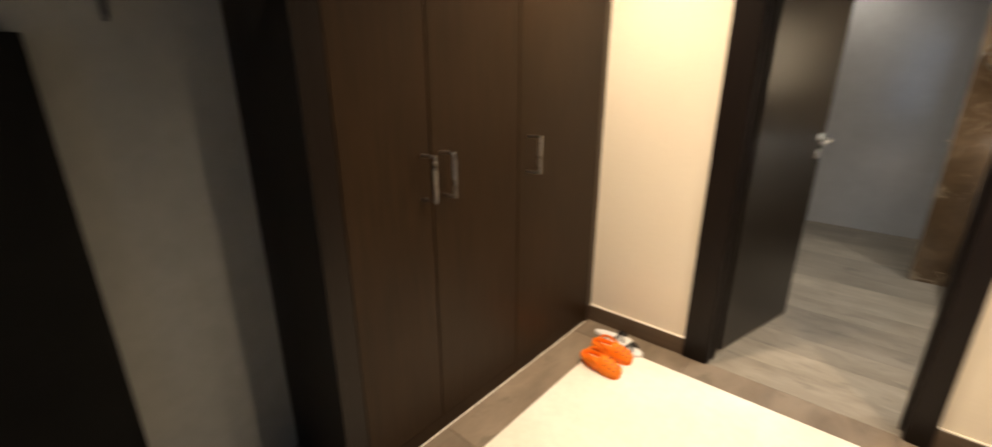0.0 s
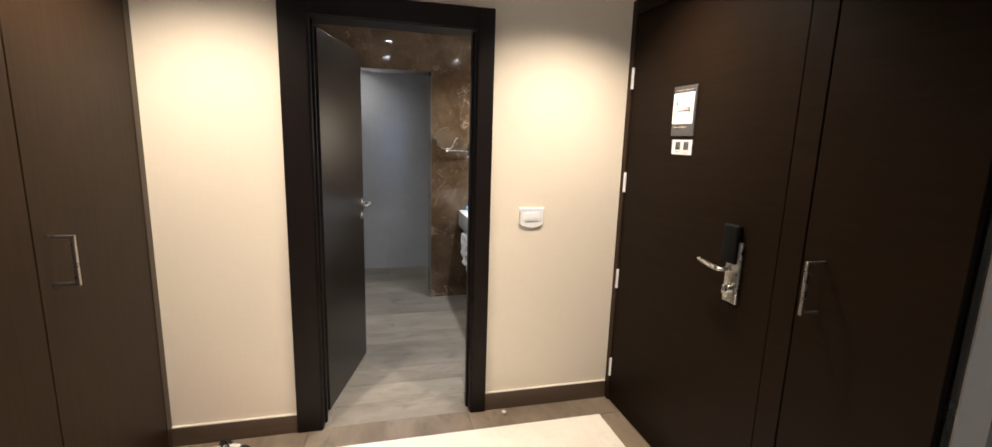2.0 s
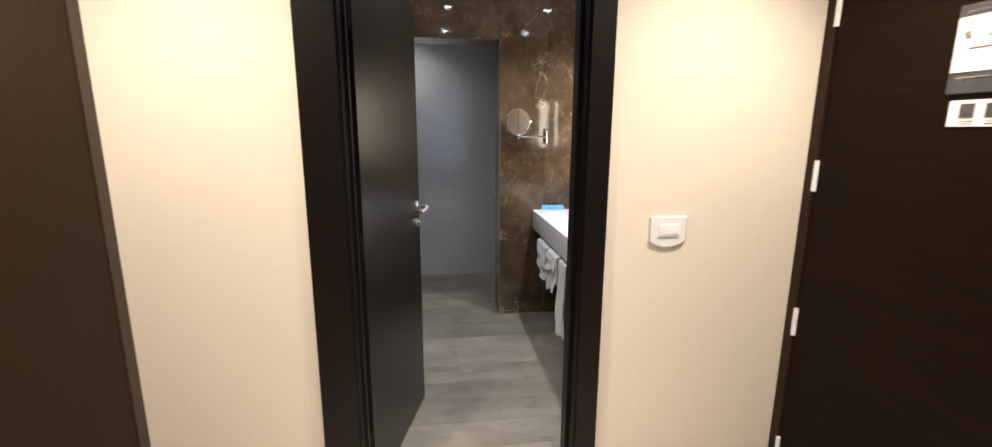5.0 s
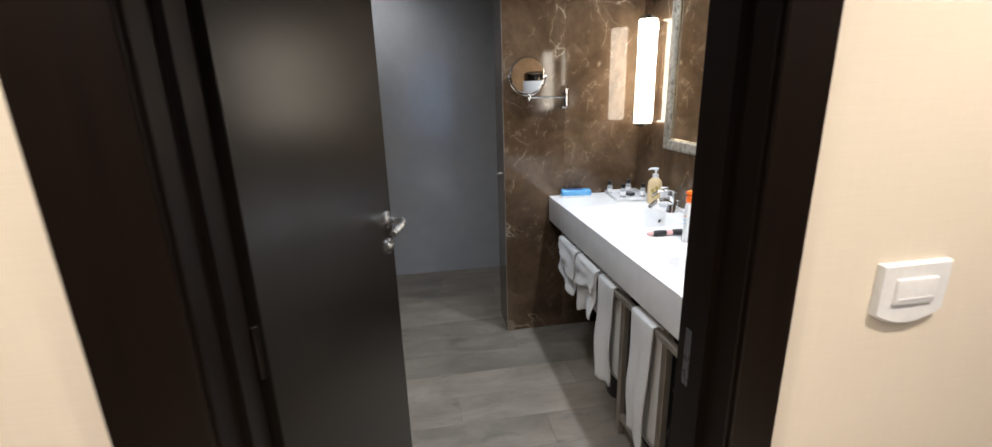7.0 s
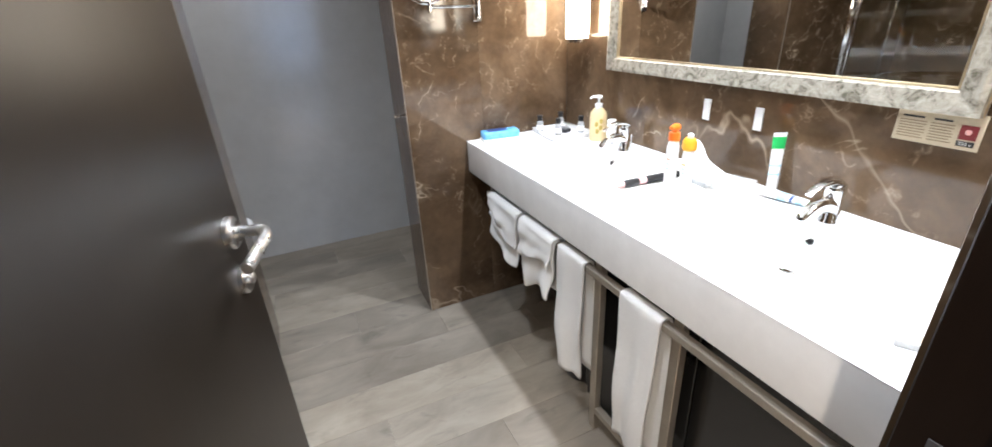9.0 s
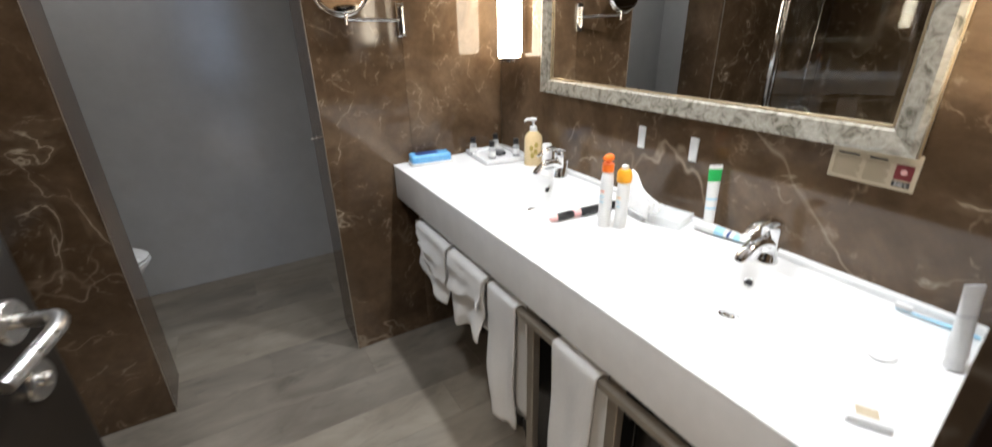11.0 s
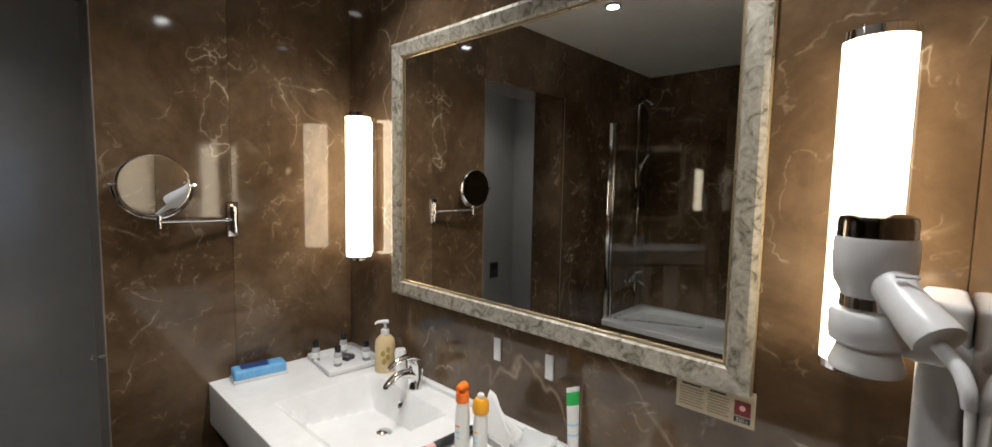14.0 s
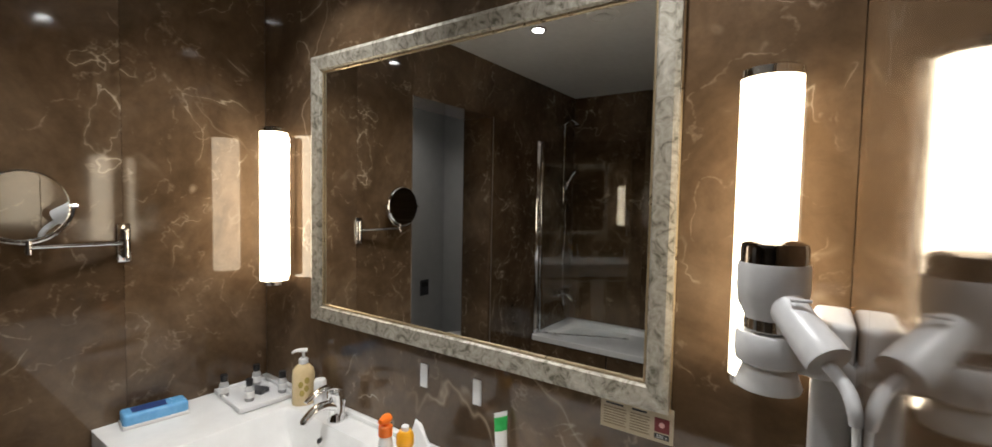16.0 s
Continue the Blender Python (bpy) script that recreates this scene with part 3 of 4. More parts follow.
# ---- hall things ----
def switch():
    s = thing("light_switch", (1.803, 0, 1.122), "white plastic light switch plate on cream wallpaper", "switch")
    n = 12
    rim = [(-0.069, 0.050), (0.069, 0.050), (0.069, -0.040)] + [(0.069 - 0.138 * i / n, -0.040 - 0.022 * math.sin(math.pi * i / n) ** 0.8) for i in range(1, n)] + [(-0.069, -0.040)]
    part("plate", loft([[(x, 0, z) for x, z in rim], [(x, -0.008, z) for x, z in rim], [(x * 0.95, -0.012, z * 0.94) for x, z in rim]]), WHITEPLASTIC, s)
    part("rocker", box(-0.040, 0.040, -0.017, -0.010, -0.022, 0.024, 0.003, 2), WHITEPLASTIC, s)
    part("rocker_groove", box(-0.034, 0.034, -0.0182, -0.0165, -0.014, -0.010), GREYPLASTIC, s, smooth=False)


switch()


def door_stop():
    s = thing("door_stop", (1.665, -0.075, 0.0), "small steel door stop on the floor", "door stop")
    part("post", disc(0.009, 0, 0.016, 16, 0.002), STEEL, s)
    part("cap", moved(disc(0.012, 0, 0.008, 18, 0.003), pose(0, 0, 0.016)), WHITEPLASTIC, s)


door_stop()


def outline(L, W, n=36):
    """The outline of a shoe sole, toe towards +x."""
    pts = []
    for i in range(n):
        a = 2 * math.pi * i / n
        u, v = math.cos(a), math.sin(a)
        w = W * (0.82 + 0.18 * u) * (0.92 if abs(u) < 0.3 else 1.0)
        pts.append((0.5 * L * math.copysign(abs(u) ** 0.8, u), 0.5 * w * math.copysign(abs(v) ** 0.75, v)))
    return pts


def clog(loc, rz):
    s = thing("clog", loc, "bright orange foam clog with round vents on the floor", "shoe", "orange clogs", rz)
    o = outline(0.235, 0.095)
    part("sole", loft([[(x * 0.97, y * 0.95, 0) for x, y in o], [(x, y, 0.008) for x, y in o], [(x, y, 0.024) for x, y in o], [(x * 0.97, y * 0.94, 0.030) for x, y in o]]), ORANGE, s)
    bm = bmesh.new()
    rows = []
    for i in range(11):
        u = i / 10
        x = 0.005 + 0.112 * math.sin(u * math.pi / 2)
        h, w = 0.030 + 0.045 * math.cos(u * math.pi / 2) ** 0.7, 0.046 * math.cos(u * math.pi / 2) ** 0.45 + 0.001
        rows.append([bm.verts.new((x, w * math.cos(a), 0.022 + (h - 0.012) * math.sin(a))) for a in [math.pi * k / 14 for k in range(15)]])
    for a, c in zip(rows, rows[1:]):
        for k in range(14):
            bm.faces.new((a[k], a[k + 1], c[k + 1], c[k]))
    up = part("upper", bm, ORANGE, s)
    sol = up.modifiers.new("thick", "SOLIDIFY")
    sol.thickness = 0.006
    for j in range(5):
        for i in range(3):
            a, u = radians(38 + 26 * j), 0.25 + 0.22 * i
            x = 0.005 + 0.112 * math.sin(u * math.pi / 2)
            h, w = 0.030 + 0.045 * math.cos(u * math.pi / 2) ** 0.7, 0.046 * math.cos(u * math.pi / 2) ** 0.45
            part("vent", moved(lathe([(0.0045, -0.001), (0.0045, 0.0015)], 10), pose(x, w * math.cos(a), 0.0235 + (h - 0.012) * math.sin(a), 0, 35 * u, 0) @ pose(0, 0, 0, -(math.degrees(a) - 90) * -1, 0, 0)), REDINK, up, smooth=False)
    part("heel_wall", tube([(0.01, 0.044, 0.04), (-0.05, 0.041, 0.040), (-0.095, 0.030, 0.042), (-0.110, 0, 0.045), (-0.095, -0.030, 0.042), (-0.05, -0.041, 0.040), (0.01, -0.044, 0.04)], 0.0075, 10, 1.8), ORANGE, s)
    part("strap", tube([(0.012, 0.047, 0.052), (-0.02, 0.047, 0.066), (-0.055, 0.038, 0.078), (-0.075, 0, 0.084), (-0.055, -0.038, 0.078), (-0.02, -0.047, 0.066), (0.012, -0.047, 0.052)], 0.0045, 8, 2.0), ORANGE, s)


clog((0.295, -0.405, 0.001), -8)
clog((0.285, -0.265, 0.001), -4)


def sandal(loc, rz):
    s = thing("sandal", loc, "white flat sandal with dark crossed straps", "shoe", "white sandals", rz)
    o = outline(0.225, 0.078)
    part("sole", loft([[(x, y, 0) for x, y in o], [(x, y, 0.014) for x, y in o], [(x * 0.98, y * 0.96, 0.017) for x, y in o]]), WHITEPLASTIC, s, "white sole")
    for x0, x1 in ((0.015, 0.075), (0.06, 0.02)):
        part("strap", tube([(x0, 0.038, 0.012), (0.5 * (x0 + x1), 0.015, 0.044), (x1, -0.037, 0.012)], 0.004, 8, 3.0), BLACKPL, s, "dark strap")


sandal((0.215, -0.105, 0.001), 4)
sandal((0.305, -0.155, 0.001), -12)


# ---- lights ----
def downlight(x, y, h, glow, watts, color, wide, label, group, z_aim=None, size=0.03):
    d = thing("downlight", (x, y, h), label, "ceiling light", group)
    part("ring", lathe([(0.030, -0.001), (0.032, -0.007), (0.043, -0.004), (0.044, 0.0)], 28), STEEL, d)
    part("lens", moved(disc(0.029, -0.0085, -0.0075, 24), pose(0, 0, 0)), glow, d, "bright lens", smooth=False)
    L = bpy.data.lights.new("downlight_beam", "SPOT")
    L.energy, L.color, L.spot_size, L.spot_blend, L.shadow_soft_size = watts, color, radians(wide), 0.9, size
    o = new("downlight_beam", L)
    o.parent = d
    o.matrix_basis = pose(0, 0, -0.045)


for x, k in ((1.12, 0.65), (1.95, 1.25)):
    for y in (0.50, 1.45):
        downlight(x, y, HB, SPOTGLOW, k * SPOT_BATH, NEUTRAL, 120, "round recessed downlight glowing white in the ceiling", "bathroom downlights")
# assumed lamp, none visible there: added to lift the grey toilet walls
downlight(0.72, 2.70, HB, SPOTGLOW, 0.33 * SPOT_BATH, (1.0, 0.95, 0.89), 140, "unseen downlight added above the toilet to brighten the grey walls", "bathroom downlights")
# two downlights make the wall scallops; the third, mid-hall, is added fill light
for x, y, k, wide in ((0.30, -0.62, 1.4, 128), (1.92, -0.62, 1.4, 128), (1.1, -1.3, 0.9, 128)):
    downlight(x, y, HH, SPOTGLOW_W, k * SPOT_HALL, WARM, wide, "assumed round downlight glowing warm in the unseen hall ceiling", "hall downlights")


def wall_tube(y, z0, z1):
    t = thing("wall_lamp", (2.218, y, z0), "lit opal glass tube wall lamp with chrome caps", "wall lamp", "mirror wall lamps")
    h = z1 - z0
    part("shade", disc(0.046, 0.018, h - 0.018, 40), TUBEGLOW, t, "glowing opal tube")
    part("cap", lathe([(0.041, 0.0), (0.047, 0.004), (0.048, 0.018)], 40), CHROME, t, "chrome end cap")
    part("cap", lathe([(0.048, h - 0.018), (0.047, h - 0.004), (0.041, h)], 40), CHROME, t, "chrome end cap")
    part("back_plate", box(0.040, XM - 2.218, -0.03, 0.03, 0.03, h - 0.03, 0.003, 1), CHROME, t)


wall_tube(1.812, 1.256, 1.815)
wall_tube(0.291, 1.268, 1.800)


# ---- mirror ----
def wall_mirror():
    y0, y1, z0, z1, w = 0.447, 1.652, 1.152, 2.043, 0.052
    m = thing("wall_mirror", (XM, 0.5 * (y0 + y1), z0), "large wall mirror in a mottled silver leaf frame", "mirror")
    cy = 0.5 * (y0 + y1)
    hw, H = 0.5 * (y1 - y0), z1 - z0

    def member(a, c, a2, c2):
        """A mitred length: outer edge a-c, inner edge a2-c2."""
        bm = bmesh.new()
        def ring(p, q):
            return [bm.verts.new((-0.001, *p)), bm.verts.new((-0.026, *p)), bm.verts.new((-0.030, p[0] + (q[0] - p[0]) * 0.2, p[1] + (q[1] - p[1]) * 0.2)),
                    bm.verts.new((-0.024, p[0] + (q[0] - p[0]) * 0.85, p[1] + (q[1] - p[1]) * 0.85)), bm.verts.new((-0.012, *q)), bm.verts.new((-0.001, *q))]
        r1, r2 = ring(a, a2), ring(c, c2)
        for i in range(6):
            bm.faces.new((r1[i], r1[(i + 1) % 6], r2[(i + 1) % 6], r2[i]))
        bm.faces.new(r1[::-1]), bm.faces.new(r2)
        return bm
    o = [(-hw, 0), (hw, 0), (hw, H), (-hw, H)]
    q = [(-hw + w, w), (hw - w, w), (hw - w, H - w), (-hw + w, H - w)]
    for i in range(4):
        part("frame_member", member(o[i], o[(i + 1) % 4], q[i], q[(i + 1) % 4]), FOIL, m, smooth=False)
    for i in range(4):
        a, c = Vector((-0.014, *q[i])), Vector((-0.014, *q[(i + 1) % 4]))
        part("inner_bead", tube([a, c], 0.003, 8, 1.0, 0), GILT, m, "thin gilt bead")
        e, g = Vector((-0.012, *o[i])), Vector((-0.012, *o[(i + 1) % 4]))
        part("outer_bead", tube([e, g], 0.0025, 8, 1.0, 0), GILT, m, "thin gilt bead")
    part("glass", box(-0.010, -0.002, -hw + w - 0.004, hw - w + 0.004, w - 0.004, H - w + 0.004), MIRROR, m, "silvered mirror glass", smooth=False)


wall_mirror()


def shaving_mirror():
    m = thing("shaving_mirror", (1.830, YS, 1.42), "round chrome magnifying mirror on a folding wall arm", "mirror")
    part("wall_plate", box(-0.018, 0.018, -0.012, 0, -0.06, 0.06, 0.005, 2), CHROME, m, "chrome wall plate")
    part("knuckle", moved(disc(0.009, -0.045, 0.045, 18, 0.002), pose(0.0, -0.022, 0)), CHROME, m)
    part("arm", tube([(0, -0.022, 0.0), (-0.11, -0.04, 0.002), (-0.218, -0.055, 0.004)], 0.0055, 12), CHROME, m, "chrome arm")
    part("post", moved(disc(0.007, -0.016, 0.03, 16, 0.002), pose(-0.220, -0.057, 0)), CHROME, m)
    c = pose(-0.228, -0.060, 0.116, 91.2, 0, 0.45) @ Matrix.Diagonal((0.98, 0.98, 0.98, 1))
    part("rim", moved(lathe([(0.092, -0.010), (0.097, -0.006), (0.098, 0.0), (0.096, 0.006), (0.092, 0.010)], 48), c), CHROME, m, "chrome rim")
    bm = bmesh.new()
    R0 = None
    for i in range(9):
        r = 0.0905 * i / 8
        z = 0.0115 - 0.0012 * (1 - (r / 0.0905) ** 2)
        if i == 0:
            ctr = bm.verts.new((0, 0, z))
            continue
        ring = [bm.verts.new((r * math.cos(2 * math.pi * k / 48), r * math.sin(2 * math.pi * k / 48), z)) for k in range(48)]
        for k in range(48):
            bm.faces.new((ctr, ring[k], ring[(k + 1) % 48]) if i == 1 else (R0[k], R0[(k + 1) % 48], ring[(k + 1) % 48], ring[k]))
        R0 = ring
    part("glass", moved(bm, c), MIRROR, m, "concave mirror glass")
    part("yoke", moved(tube([(0.104 * math.cos(a), 0.104 * math.sin(a), 0) for a in [radians(180 + 15 * k) for k in range(13)]], 0.0035, 8, 1.0, 1), c), CHROME, m)
    for sgn in (-1, 1):
        part("pivot", moved(along("x", disc(0.006, -0.012, 0.012, 12)), c @ pose(sgn * 0.101, 0, 0)), CHROME, m)


shaving_mirror()


# ---- vanity ----
def smooth_step(a, b_, x):
    t = min(max((x - a) / (b_ - a), 0), 1)
    return t * t * (3 - 2 * t)


BASINS = ((1.245, 1.675), (0.440, 0.865))


def basin_depth(x, y):
    """How far the worktop dips at a place: two basins, steep at the back and the ends, with a bowed gentle front."""
    best = 0.0
    for y0, y1 in BASINS:
        u = (y - 0.5 * (y0 + y1)) / (0.5 * (y1 - y0))
        if abs(u) >= 1.0:
            continue
        w = (x - 1.838) / (2.186 - 1.838)
        if not 0 < w < 1:
            continue
        reach = 0.05 + 0.22 * w ** 1.2
        ends = min((1 - abs(u)) / reach, 1.0)
        back = 1 - smooth_step(0.93, 1.0, w)
        slope = min(w / 0.26, 1.0) * 0.8 + 0.2 * w
        best = max(best, 0.114 * ends * back * slope)
    return best


def vanity():
    v = thing("vanity", (1.741, 0.170, 0.857), "thick white solid-surface vanity top with two basins", "vanity")
    x1, y1 = XM - 1.741 - 0.001, YS - 0.170 - 0.002
    nx, ny = 90, 300
    bm = bmesh.new()
    g = [[bm.verts.new((x1 * i / nx, y1 * j / ny, -basin_depth(1.741 + x1 * i / nx, 0.170 + y1 * j / ny))) for j in range(ny + 1)] for i in range(nx + 1)]
    for i in range(nx):
        for j in range(ny):
            bm.faces.new((g[i][j], g[i + 1][j], g[i + 1][j + 1], g[i][j + 1]))
    part("worktop", bm, CORIAN, v)
    part("apron", box(0.001, 0.03, 0.0, y1, -0.147, -0.0015, 0.004, 2), CORIAN, v)
    part("underside", box(0.031, x1, 0.0, y1, -0.147, -0.125), CORIAN, v, smooth=False)
    part("upstand", box(x1 - 0.022, x1, 0.0, y1, 0.0, 0.016, 0.004, 2), CORIAN, v)
    for by in (1.462, 0.647):
        part("overflow", moved(along("-x", lathe([(0.006, 0), (0.006, 0.002), (0.011, 0.004), (0.0125, 0.001)], 22)), pose(2.166 - 1.741, by - 0.170, -0.042, 0, 20, 0)), CHROME, v, "chrome overflow ring")
        part("overflow_hole", moved(along("-x", disc(0.0065, 0, 0.0052, 18)), pose(2.166 - 1.741, by - 0.170, -0.042, 0, 20, 0)), BLACKPL, v)
        part("drain", moved(lathe([(0.032, 0), (0.032, 0.002), (0.026, 0.004), (0.022, 0.004), (0.022, 0.009), (0.016, 0.012)], 30), pose(2.095 - 1.741, by - 0.170 - 0.004, -0.1125)), CHROME, v, "chrome pop-up drain")


vanity()


def mixer(y):
    t = thing("basin_mixer", (2.222, y, 0.857), "chrome single-lever basin mixer", "tap", "basin mixers")
    part("body", lathe([(0.026, 0), (0.026, 0.006), (0.022, 0.012), (0.021, 0.06), (0.024, 0.085), (0.022, 0.098), (0.012, 0.104)], 28), CHROME, t)
    part("spout", tube([(0.0, 0, 0.045), (-0.035, 0, 0.062), (-0.075, 0, 0.060), (-0.108, 0, 0.040), (-0.115, 0, 0.030)], [0.020, 0.019, 0.016, 0.014, 0.0125], 18, 0.75), CHROME, t)
    part("lever", tube([(0.012, 0, 0.100), (-0.02, 0, 0.116), (-0.07, 0, 0.112), (-0.105, 0, 0.094)], [0.018, 0.019, 0.013, 0.009], 16, 0.5), CHROME, t)
    part("rod", moved(disc(0.0025, 0, 0.05, 10), pose(0.034, 0, 0)), CHROME, t)
    part("rod_knob", moved(disc(0.006, 0, 0.010, 14, 0.002), pose(0.034, 0, 0.05)), CHROME, t)


mixer(1.462)
mixer(0.650)


def towel_frame():
    f = thing("towel_rail", (1.757, 0, 0), "champagne metal towel rail frame under the vanity top", "towel rail")
    part("rail", box(-0.010, 0.015, 0.19, 1.80, 0.645, 0.668, 0.002, 1), CHAMPAGNE, f, smooth=False)
    for y in (0.22, 0.680, 1.007):
        part("post", box(0.016, 0.041, y - 0.016, y + 0.016, 0.0, 0.7095, 0.002, 1), CHAMPAGNE, f, smooth=False)
    part("hanger", box(-0.008, 0.013, 1.735, 1.755, 0.669, 0.7095), CHAMPAGNE, f, smooth=False)
    part("lower_rail", box(0.016, 0.041, 0.237, 0.990, 0.08, 0.105, 0.002, 1), CHAMPAGNE, f, smooth=False)


towel_frame()


def under_cabinet():
    c = thing("vanity_cabinet", (1.86, 0.175, 0), "black laminate cabinet recessed under the vanity top", "cabinet")
    part("body", box(0.0, 0.42, 0.0, 0.98, 0.0, 0.709, 0.002, 1), BLACKPANEL, c, smooth=False)
    part("door", box(-0.018, -0.001, 0.01, 0.485, 0.06, 0.68, 0.002, 1), BLACKPANEL, c, smooth=False)
    part("door", box(-0.018, -0.001, 0.490, 0.97, 0.06, 0.68, 0.002, 1), BLACKPANEL, c, smooth=False)


under_cabinet()


def waste_bin():
    c = thing("waste_bin", (1.93, 1.27, 0), "small black round waste bin in shadow", "bin")
    part("body", lathe([(0.085, 0), (0.09, 0.01), (0.10, 0.24), (0.097, 0.25), (0.092, 0.24)], 30), BLACKPL, c)
    part("liner", lathe([(0.093, 0.235), (0.104, 0.262), (0.098, 0.266)], 26), BLACKPANEL, c)


waste_bin()


def draped(y0, y1, front, front2, back, seed, folds, out=0.0, crumple=0.006):
    """A cloth over the rail: its front hem runs from height front2 at the near end to front at the far end."""
    rnd = random.Random(seed)
    ph = [rnd.uniform(0, 6) for _ in range(8)]
    bm = bmesh.new()
    rows = []
    nu, nf, nb = 34, 30, 14
    for k in range(nf + nb + 7):
        row = []
        for i in range(nu + 1):
            u = i / nu
            y = (y0 - y1) * 0.5 + (y1 - y0) * u
            fz = front2 + (front - front2) * u + 0.010 * math.sin(5 * u + ph[0]) + 0.004 * math.sin(17 * u + ph[4])
            if k < nf:
                q = 1 - k / nf
                z = 0.668 - q * (0.668 - fz)
                x = -0.019 - out - 0.011 * q * (1 + math.sin(folds * 6.28 * u + ph[1] + 1.3 * q)) - 0.006 * math.sin(9 * q + ph[2]) * q
                x -= crumple * q ** 0.5 * (math.sin(7 * u + 3 * q + ph[5]) * math.sin(4 * q - 3 * u + ph[6]) + 0.2 * math.sin(15 * u - 6 * q + ph[7]))
                y *= 1 - 0.14 * q * abs(math.sin(ph[3]))
            elif k < nf + 7:
                a = math.pi * (k - nf) / 6
                x, z = 0.0025 - (0.0215 + 0.5 * out) * math.cos(a) - 0.5 * out, 0.668 + (0.012 + 0.5 * out) * math.sin(a)
            else:
                q = (k - nf - 6) / nb
                z = 0.668 - q * (0.668 - back)
                x = 0.024 + 0.006 * q * (1 + math.sin(folds * 6.28 * u + ph[2]))
                y -= 0.030 * q
            row.append(bm.verts.new((x, y, z - 0.645)))
        rows.append(row)
    for a, c in zip(rows, rows[1:]):
        for i in range(nu):
            bm.faces.new((a[i], a[i + 1], c[i + 1], c[i]))
    return bm


def towel(y0, y1, front, front2, back, seed, folds=2.2, label="white terry towel hanging over the rail", crumple=0.006, flap=None):
    t = thing("towel", (1.757, 0.5 * (y0 + y1), 0.645), label, "towel", "hanging towels")
    p = part("cloth", draped(y0, y1, front, front2, back, seed, folds, 0.0, crumple), TERRY, t)
    p.modifiers.new("thick", "SOLIDIFY").thickness = 0.007
    if flap:
        p = part("folded_flap", draped(y0 - 0.004, y1 - 0.004, flap[0], flap[1], 0.62, seed + 20, folds, 0.013, crumple), TERRY, t)
        p.modifiers.new("thick", "SOLIDIFY").thickness = 0.007
    return t


towel(1.469, 1.743, 0.51, 0.43, 0.45, 1, 1.0, "small white terry towel hanging askew over the rail", 0.010, (0.60, 0.52))
towel(1.206, 1.445, 0.405, 0.455, 0.44, 2, 1.4, "small white terry towel crumpled over the rail", 0.011, (0.545, 0.575))
towel(1.037, 1.188, 0.225, 0.20, 0.24, 3, 0.8, "white terry hand towel hanging long over the rail")
towel(0.704, 0.862, 0.16, 0.14, 0.16, 4, 0.6, "white terry hand towel hanging long over the rail")


# ---- hair dryer ----
def hair_dryer():
    h = thing("hair_dryer", (2.121, 0.176, 1.180), "pale grey hotel hair dryer in its wall holder", "hair dryer")
    h.scale = (0.91, 0.91, 0.91)
    part("wall_box", box(-0.045, 0.11, -0.0080, 0.046, -0.03, 0.262, 0.014, 4), GREYPLASTIC, h, "light grey wall unit")
    hr = lathe([(0.038, 0.0), (0.046, 0.006), (0.048, 0.020), (0.048, 0.044), (0.044, 0.050)], 36)
    moved(hr, pose(-0.07, 0.098, 0.192))
    join(hr, tube([(-0.065, 0.090, 0.214), (-0.03, 0.045, 0.205), (0.0, 0.01, 0.185)], [0.036, 0.040, 0.046], 24, 0.8))
    part("holder", hr, GREYPLASTIC, h, "holder ring on a thick arm")
    bar = part("barrel", moved(lathe([(0.036, 0.0), (0.036, 0.020), (0.046, 0.040), (0.0485, 0.065), (0.0485, 0.095), (0.047, 0.102)], 40), pose(-0.07, 0.098, 0.245)), GREYPLASTIC, h, "grey barrel")
    part("intake_grille", moved(lathe([(0.0455, 0), (0.0455, 0.022), (0.043, 0.029), (0.034, 0.033), (0.015, 0.036)], 40), pose(-0.07, 0.098, 0.347)), mottled_dark_chrome, bar, "dark chrome intake grille")
    part("collar", moved(lathe([(0.037, 0), (0.037, 0.016)], 36), pose(-0.07, 0.098, 0.247)), CHROME, bar, "chrome collar")
    part("nozzle_collar", moved(lathe([(0.034, 0), (0.034, 0.02)], 36), pose(-0.07, 0.098, 0.182)), CHROME, bar, "chrome collar")
    part("nozzle", moved(lathe([(0.043, 0.0), (0.045, 0.006), (0.037, 0.03), (0.034, 0.04)], 36), pose(-0.07, 0.098, 0.156)), WHITEPLASTIC, bar, "white nozzle")
    hd = part("handle", tube([(-0.085, 0.088, 0.300), (-0.115, 0.062, 0.270), (-0.145, 0.036, 0.244), (-0.156, 0.026, 0.234)], [0.026, 0.026, 0.029, 0.0285], 26, 0.95), GREYPLASTIC, h, "grey handle pointing into the room")
    part("switch_ridge", tube([(-0.128, 0.072, 0.303), (-0.122, 0.048, 0.303)], 0.0025, 8), GREYPLASTIC, hd)
    part("switch_dot", moved(disc(0.003, 0, 0.003, 10), pose(-0.147, 0.043, 0.266, 0, -40, 0)), DARKGREY, hd)
    part("cord_sleeve", tube([(-0.150, 0.030, 0.232), (-0.172, 0.008, 0.210), (-0.186, 0.0, 0.190), (-0.186, -0.003, 0.172)], [0.0085, 0.0085, 0.0085, 0.008], 14), GREYPLASTIC, hd)
    part("cord", tube([(-0.186, -0.003, 0.180), (-0.188, -0.005, 0.13), (-0.175, -0.010, 0.085), (-0.16, -0.012, 0.04), (-0.15, -0.005, 0.01), (-0.13, 0.012, 0.0), (-0.10, 0.03, 0.004), (-0.06, 0.02, -0.028), (-0.04, 0.01, -0.022)], 0.0052, 12), WHITEPLASTIC, h, "white cord")


